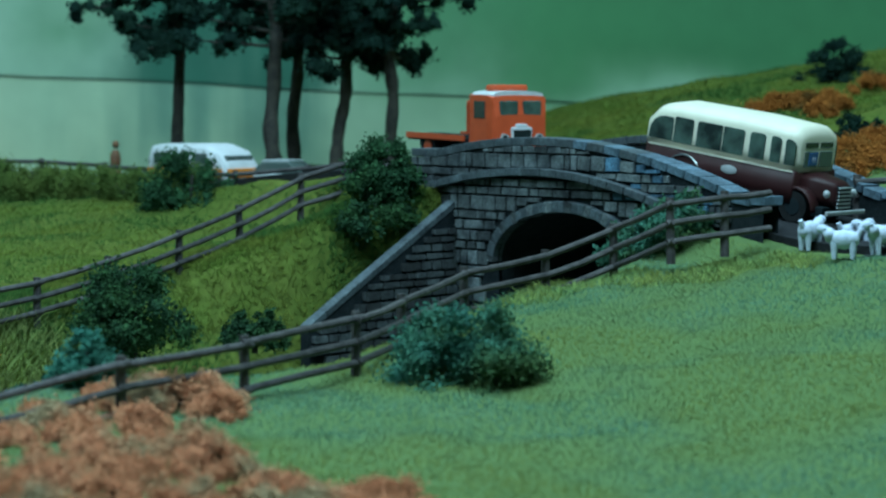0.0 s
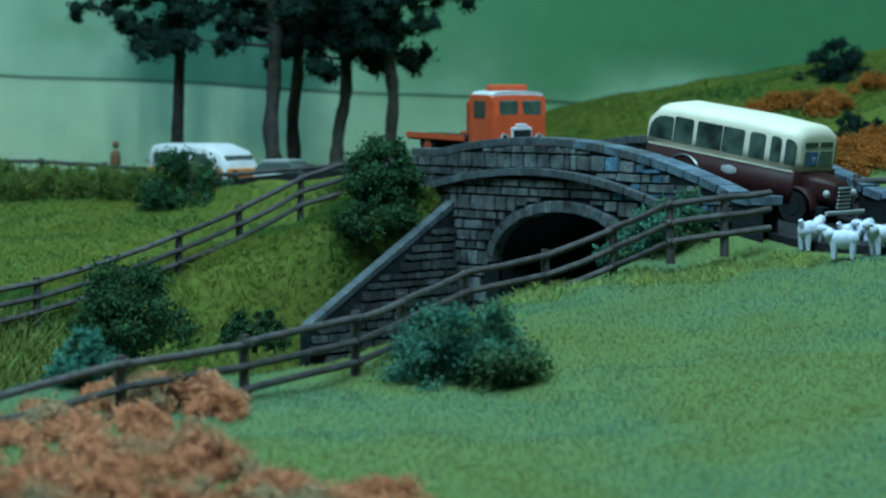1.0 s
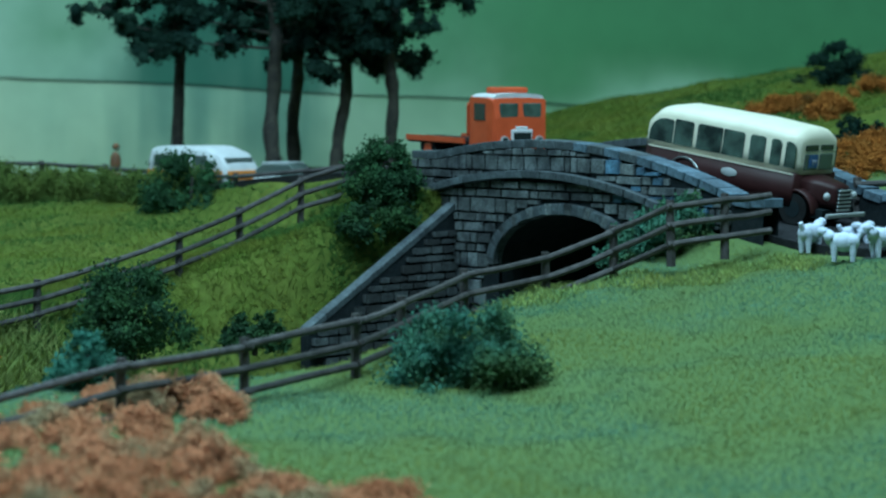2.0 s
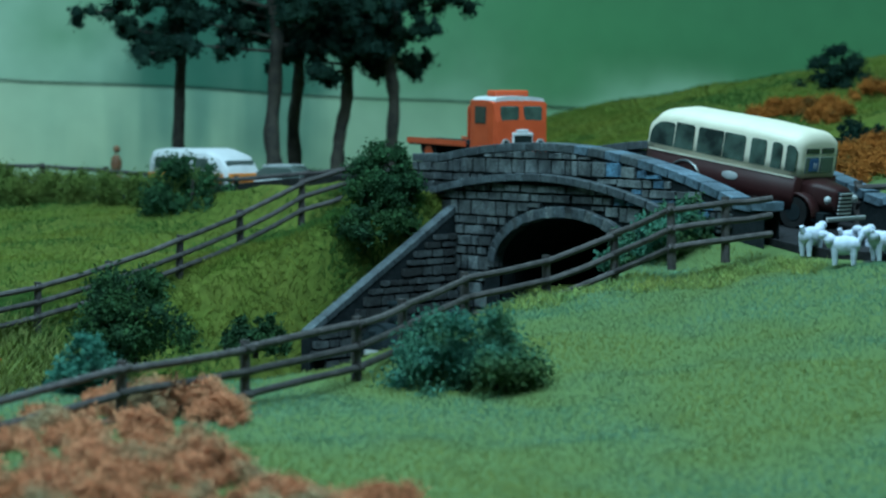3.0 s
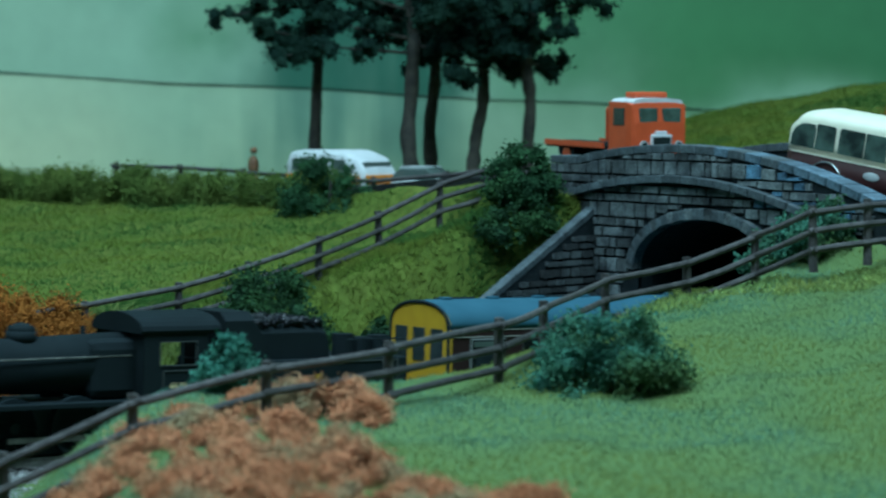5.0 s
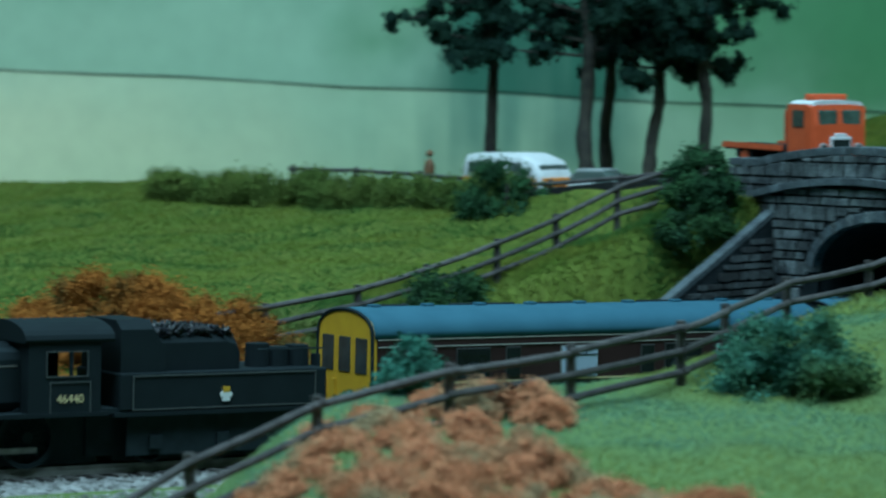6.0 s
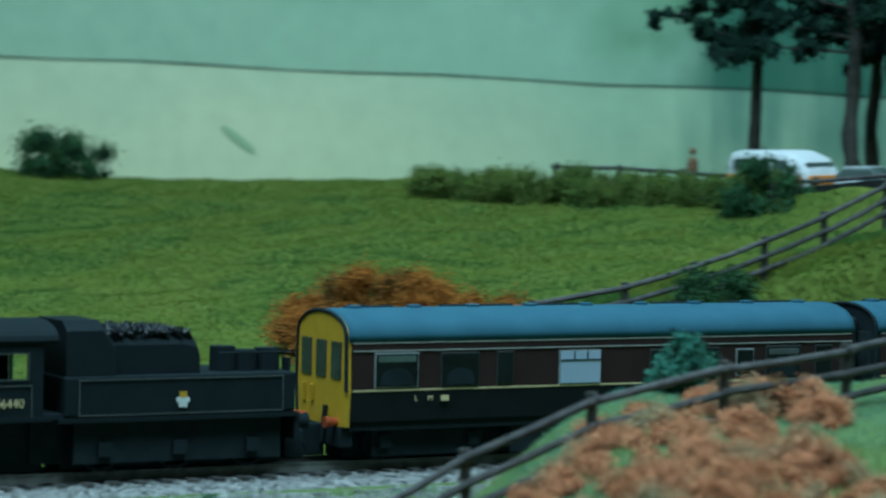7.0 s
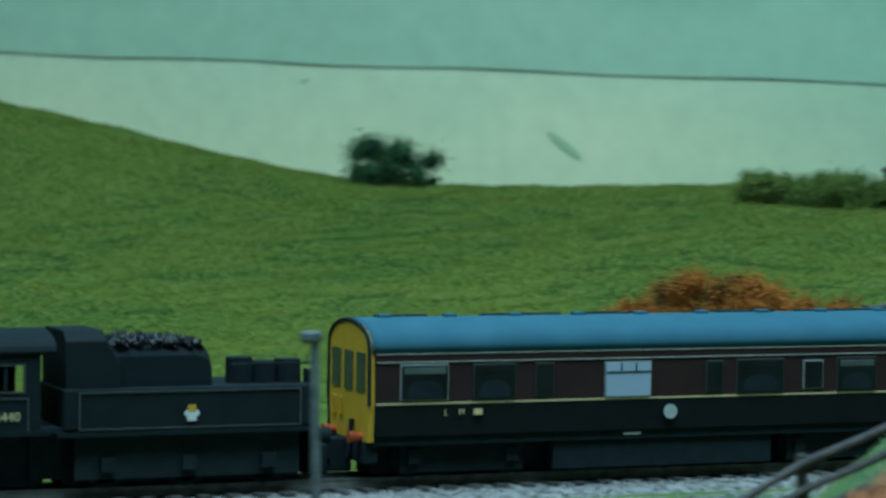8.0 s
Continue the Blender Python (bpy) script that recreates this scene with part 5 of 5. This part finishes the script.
    part("lamp", box(0.2055, 0.2072, -0.0015, 0.0015, 0.0330, 0.0362, 0.0003), SOOT, t)
    plate = part("number_board", box(0.2060, 0.2066, -0.0038, 0.0038, 0.0268, 0.0288), WHITE, t, "small white plate on the smokebox door")
    return t


def tender():
    t = thing("tender", Matrix.Identity(4), "black engine tender loaded with coal", "tender")
    x0, x1 = 0.0180, 0.0960
    part("tank", box(x0, x1, -0.0158, 0.0158, 0.0178, 0.0300, 0.0006), BLACK, t)
    # tender frames and drawbar are deepened likewise, to hold the shade below
    part("frames", box(x0 + 0.002, x1 - 0.002, -0.0070, 0.0070, 0.0006, 0.0160), SOOT, t)
    part("drawgear", box(0.0945, 0.1045, -0.0090, 0.0090, 0.0030, 0.0172), SOOT, t)
    part("footplate", box(0.0945, 0.1045, -0.0150, 0.0150, 0.0172, 0.0188), SOOT, t)
    part("running_plate", box(x0 - 0.001, x1 + 0.002, -0.0163, 0.0163, 0.0160, 0.0174), BLACK, t)
    # narrow bunker with sloped front and rounded rear
    bun = [[(x, -w, 0.030), (x, -w, z - 0.003), (x, -w * 0.8, z), (x, w * 0.8, z), (x, w, z - 0.003), (x, w, 0.030)] for x, w, z in ((0.0490, 0.0105, 0.0345), (0.0494, 0.0112, 0.0385), (0.0510, 0.0115, 0.0412), (0.0545, 0.0115, 0.0422), (0.080, 0.0115, 0.0422), (0.0815, 0.0118, 0.0420))]
    part("bunker", loft(bun), BLACK, t)
    part("front_screen", loft([[(x, -0.0140, 0.0300), (x, -0.0140, z), (x, -0.010, z + 0.003), (x, 0.010, z + 0.003), (x, 0.0140, z), (x, 0.0140, 0.0300)] for x, z in ((0.0785, 0.0370), (0.0830, 0.0440), (0.0950, 0.0440))]), BLACK, t)
    r = np.random.default_rng(44)
    n = 1300
    c = np.stack([r.uniform(0.0525, 0.0815, n), r.uniform(-0.0105, 0.0105, n), np.zeros(n)], 1)
    c[:, 2] = 0.0418 + 0.0014 * np.sin(np.pi * (c[:, 0] - 0.052) / 0.032) * (1 - (c[:, 1] / 0.0125) ** 2) + r.uniform(0, 0.0008, n)
    v = (c[:, None] + r.normal(size=(n, 4, 3)) * 0.0009).reshape(-1, 3)
    i = np.arange(n)[:, None] * 4
    coal = fast_mesh("coal", v, np.concatenate([i + np.array(q) for q in ((0, 1, 2), (0, 2, 3), (0, 3, 1), (1, 3, 2))]), COAL, t)
    coal["label"], coal["kind"] = "heap of glinting black coal", "stuff"
    part("coal_bed", blob((0.066, 0, 0.0405), 0.0135, None, 1, 0.75, 0.18), SOOT, t)
    for x, h in ((0.0385, 0.0078), (0.0310, 0.0065), (0.0230, 0.0070)):
        part("filler", tube((x, 0.004, 0.0295), (x, 0.004, 0.030 + h), 0.0042, 0.0040, 16), BLACK, t)
    part("tank_rail", tube((0.0185, 0.0145, 0.0365), (0.0445, 0.0145, 0.0365), 0.0003, 0.0003, 6), SOOT, t)
    part("rear_beam", box(0.0164, 0.0180, -0.0155, 0.0155, 0.0085, 0.0172), SOOT, t)
    for y in (-0.0045, 0.0050):
        hose = tube((0.0160, y, 0.0150), (0.0120, y, 0.0090), 0.0009, 0.0009, 8)
        tube((0.0120, y, 0.0090), (0.0085, y * 0.6, 0.0050), 0.0009, 0.0008, 8, hose)
        part("brake_hose", hose, SOOT, t)
    part("drawbar", box(0.0100, 0.0170, -0.0060, 0.0060, 0.0012, 0.0105, 0.0006), SOOT, t)
    part("rear_ladder", box(0.0172, 0.0180, 0.005, 0.010, 0.010, 0.034), SOOT, t)
    for sd in (-1, 1):
        y = sd * 0.0161
        part("panel_lining", outline(0.0225, 0.0915, 0.0180, 0.0292, y, 0.00035), GREYLINE, t)
        em = bmesh.new()
        blob((0.0570, y, 0.0222), 0.0025, em, 1, 0.08, 0.55)
        box(0.0556, 0.0584, y - 0.0002, y + 0.0002, 0.0200, 0.0224, 0.0, em)
        part("emblem", em, WHITE, t, "small white and gold emblem")
        part("emblem_top", box(0.0558, 0.0582, y - 0.0003, y + 0.0003, 0.0230, 0.0248), YELLOW, t)
        for x in (0.032, 0.057, 0.082):
            roll_wheel(t, x, sd * 0.0090, 0.0072, 0.0026, SOOT, 10)
            part("axlebox", box(x - 0.0022, x + 0.0022, sd * 0.0138 - 0.0008, sd * 0.0138 + 0.0008, 0.0052, 0.0095), SOOT, t)
        part("side_frame", box(0.022, 0.092, sd * 0.0130 - 0.0004, sd * 0.0130 + 0.0004, 0.0030, 0.0160), SOOT, t)
        part("buffer", tube((0.0120, sd * 0.0115, 0.0140), (0.0180, sd * 0.0115, 0.0140), 0.0026, 0.0016, 14), SOOT, t)
    return t


def carriage(name, label, end_mat):
    """Maroon saloon, local x from 0 (front) back to -0.2."""
    t = thing(name, Matrix.Identity(4), label, "railway carriage")
    L, W, G, H = 0.2000, 0.0182, 0.0392, 0.0490

    def ring(x, kw=1.0, dz=0.0):
        return [(x, -W * 0.93 * kw, 0.0135), (x, -W * kw, 0.0230), (x, -W * 0.985 * kw, G), (x, W * 0.985 * kw, G), (x, W * kw, 0.0230), (x, W * 0.93 * kw, 0.0135)]

    part("body", loft([ring(-L)[1:5], ring(-0.0006)[1:5]]), MAROON, t)
    part("lower_panel", loft([[ring(x)[i] for i in (0, 1, 4, 5)] for x in (-L, -0.0006)]), MAROON_DARK, t, "almost black lower side")
    n = 20
    roof = []
    for x, k in ((-L - 0.0005, 1.0), (-L + 0.002, 1.0), (-0.0030, 1.0), (0.0002, 0.985)):
        roof.append([(x, W * 1.0 * k * math.cos(math.pi * i / n), G + (H - G) * k * math.sin(math.pi * i / n) ** 0.75) for i in range(n + 1)] + [(x, 0, G - 0.0004)])
    part("roof", loft(roof), ROOF, t, "plain blue-grey curved roof", True)
    for x in np.linspace(-L + 0.012, -0.010, 9):
        part("ventilator", box(x - 0.002, x + 0.002, -0.0012, 0.0022, H - 0.0006, H + 0.0009, 0.0003), ROOF, t)
    for a, b in ((0.008, 0.026), (0.044, 0.072), (0.080, 0.098), (0.128, 0.150), (0.158, 0.192)):
        part("roof_conduit", tube((-b, -0.0030, H - 0.0001), (-a, -0.0030, H - 0.0001), 0.0007, 0.0007, 6), SOOT, t)
    # end panel follows the roof arch
    arch = [(W * 0.96 * math.cos(math.pi * i / n), G + (H - G - 0.0006) * math.sin(math.pi * i / n) ** 0.75) for i in range(n + 1)]
    prof = [(W * 0.92, 0.0118)] + [(W * 0.985, 0.0230)] + arch + [(-W * 0.985, 0.0230), (-W * 0.92, 0.0118)]
    end = part("front_end", loft([[(x, y, z) for y, z in prof] for x in (-0.0008, 0.0012)]), end_mat, t, "bright yellow flat end with three windows")
    bm = bmesh.new()
    for (ya, za), (yb, zb) in zip(prof[1:], prof[2:]):
        tube((0.0012, ya, za), (0.0012, yb, zb), 0.0007, 0.0007, 5, bm)
    part("edge_strip", bm, SOOT, end)
    for yc in (-0.0108, 0.0, 0.0108):
        part("end_window", box(0.0010, 0.0016, yc - 0.0036, yc + 0.0036, 0.0268, 0.0390, 0.0002), ENDGLASS, end)
    for yc in (-0.012, -0.006):
        part("end_fitting", box(0.0012, 0.0024, yc - 0.001, yc + 0.001, 0.0185, 0.0240), end_mat, end)
    part("rear_end", loft([[(x, y, z) for y, z in prof] for x in (-L - 0.0012, -L + 0.0005)]), SOOT, t, "black rear end")
    part("gangway", box(-L - 0.009, -L - 0.001, -0.0085, 0.0085, 0.014, 0.0440, 0.001), SOOT, t)
    for sd in (-1, 1):
        y = sd * (W * 0.993 + 0.00015)
        part("waist_lining", box(-L + 0.001, -0.001, y - 0.0002, y + 0.0002, 0.0233, 0.0238), LINE, t)
        part("cornice_lining", box(-L + 0.001, -0.001, sd * W * 0.985 - 0.0003, sd * W * 0.985 + 0.0003, 0.0387, 0.0390), PALELINE, t)
        part("upper_lining", box(-L + 0.001, -0.001, y - 0.0002, y + 0.0002, 0.0362, 0.0365), PALELINE, t)
        #          front end    width  bottom  top     look
        for a, b, z0, z1, mt in ((0.0092, 0.0243, 0.0248, 0.0352, SALOONGLASS), (0.0335, 0.0470, 0.0245, 0.0350, SALOONGLASS), (0.0545, 0.0600, 0.0250, 0.0350, SALOONGLASS), (0.0785, 0.0940, 0.0243, 0.0348, PALEGLASS),
                                 (0.1145, 0.1198, 0.0250, 0.0345, SALOONGLASS), (0.1255, 0.1420, 0.0243, 0.0348, SALOONGLASS), (0.1500, 0.1565, 0.0255, 0.0340, SALOONGLASS), (0.1625, 0.1765, 0.0243, 0.0348, SALOONGLASS), (0.1835, 0.1900, 0.0243, 0.0348, SALOONGLASS)):
            fr = part("window_frame", box(-b - 0.0005, -a + 0.0005, y - 0.0004, y + 0.0003, z0 - 0.0005, z1 + 0.0005, 0.0002), WINFRAME if a < 0.02 or 0.07 < a < 0.09 or 0.149 < a < 0.16 else DIMFRAME, t)
            part("pane", box(-b, -a, y - 0.0003, y + 0.0006, z0, z1), mt, fr)
            if mt is PALEGLASS:
                part("ventilator_bar", box(-b, -a, y + 0.0003, y + 0.0008, 0.0318, 0.0322), SOOT, fr)
                for k in (0.33, 0.66):
                    xx = -b + (b - a) * k
                    part("ventilator_bar", box(xx - 0.0002, xx + 0.0002, y + 0.0003, y + 0.0008, 0.0322, z1), SOOT, fr)
            elif b - a > 0.01:
                part("curtain", box(-b + 0.0006, -a - 0.0006, y + 0.0004, y + 0.0007, z1 - 0.0026, z1 - 0.0005, 0.0002), GREYGLASS if a < 0.02 else GREYLINE if a > 0.16 else SALOONGLASS, fr)
                arc = [((-a - b) / 2 + (b - a) * 0.40 * math.cos(math.pi * k / 10), z0 + 0.0004 + 0.0056 * math.sin(math.pi * k / 10) ** 0.6) for k in range(11)]
                part("seat_back", loft([[(px, y + q, pz) for px, pz in arc] for q in (0.0004, 0.0007)]), SOOT, fr)
        for k, ch in enumerate("LM"):
            writing("side_letter", ch, 0.0026, LINE, t, pose(-0.0240 - k * 0.0052, y + sd * 0.0003, 0.0206, 90, 0, 180 if sd > 0 else 0))
        part("letter_bar", box(-0.0362, -0.0333, y - 0.0002, y + 0.0003, 0.0197, 0.0215), LINE, t, "short cream lettering bar")
        part("round_emblem", tube((-0.1015, y - sd * 0.0003, 0.0190), (-0.1015, y + sd * 0.0003, 0.0190), 0.0023, 0.0023, 20), SILVER, t)
        part("solebar", box(-L + 0.001, -0.001, sd * 0.0150 - 0.001, sd * 0.0150 + 0.001, 0.0105, 0.0140), SOOT, t)
        part("data_bar", box(-0.092, -0.086, sd * 0.0162 - 0.0001, sd * 0.0162 + 0.0001, 0.0118, 0.0124), WHITE, t, "tiny white data bar")
        part("truss", box(-0.120, -0.080, sd * 0.010 - 0.001, sd * 0.010 + 0.001, 0.0045, 0.0105), SOOT, t)
        # boxes and bogie sides hang extra low, filling in the shade underneath
        part("battery_box", box(-0.140, -0.062, sd * 0.0125 - 0.0025, sd * 0.0125 + 0.0025, 0.0012, 0.0105, 0.0004), SOOT, t)
        for c in (-0.032, -0.168):
            part("bogie_side", box(c - 0.021, c + 0.021, sd * 0.0118 - 0.001, sd * 0.0118 + 0.001, 0.0014, 0.0105, 0.0004), SOOT, t)
            for x in (c - 0.0165, c + 0.0165):
                roll_wheel(t, x, sd * 0.0088, 0.0062, 0.0026)
                part("axlebox", box(x - 0.002, x + 0.002, sd * 0.0132 - 0.0008, sd * 0.0132 + 0.0008, 0.0045, 0.0088), SOOT, t)
        part("buffer", tube((0.0012, sd * 0.0115, 0.0132), (0.0055, sd * 0.0115, 0.0132), 0.0012, 0.0019, 14), BUFFER, t, "red buffer shank")
    # underframe and coupling extended downwards as a black stand-in for shade
    part("underframe", box(-L + 0.004, -0.004, -0.0065, 0.0065, 0.0006, 0.0106), SOOT, t)
    part("floor_pan", box(-L + 0.002, -0.002, -0.0145, 0.0145, 0.0105, 0.0140), SOOT, t)
    part("coupling", box(0.0012, 0.0105, -0.0035, 0.0035, 0.0016, 0.0120, 0.0006), SOOT, t)
    part("headstock", box(-0.0030, 0.0016, -0.0150, 0.0150, 0.0050, 0.0118, 0.0005), SOOT, t)
    part("brake_pipe", tube((0.0018, 0.0045, 0.0180), (0.0030, 0.0045, 0.0060), 0.0009, 0.0008, 8), SOOT, t)
    part("steam_hose", tube((0.0022, -0.0040, 0.0120), (0.0060, -0.0040, 0.0040), 0.0009, 0.0008, 8), SOOT, t)
    return t


ENGINE = engine()
TENDER = tender()
SALOON = carriage("inspection_saloon", "maroon inspection saloon with a yellow end and blue-grey roof", YELLOW)
SECOND = carriage("following_carriage", "maroon carriage with a blue-grey roof coupled behind", SOOT)


# ---- everything that moves ----


def motions():
    way = [(0.0, -0.835), (1.0, -0.715), (2.0, -0.594), (3.0, -0.471), (3.5, -0.4095), (4.2, -0.3240), (5.3, -0.1881), (5.5, -0.1670), (6.0, -0.1131), (6.5, -0.0571), (7.0, -0.0008), (7.5, 0.0534), (8.0, 0.1051)]
    for t_ob, back in ((ENGINE, 0.0), (TENDER, 0.0), (SALOON, 0.0), (SECOND, 0.2115)):
        rows = []
        for t, s in way:
            x, y, z = on_track(s - back)
            rows.append((t, pose(x, y, z, 0, -1.66, 220)))
        walk(t_ob, rows)
    ts = [w[0] for w in way]
    ss = [w[1] for w in way]
    for wh, x, y, r in SPIN:
        rows = []
        steps = int(1 + abs(ss[-1] - ss[0]) / (r * math.radians(75)))
        for i in range(steps + 1):
            t = 8.0 * i / steps
            rows.append((t, pose(x, y, r, 0, math.degrees((float(np.interp(t, ts, ss)) - ss[0]) / r) % 360, 0)))
        walk(wh, rows)


motions()
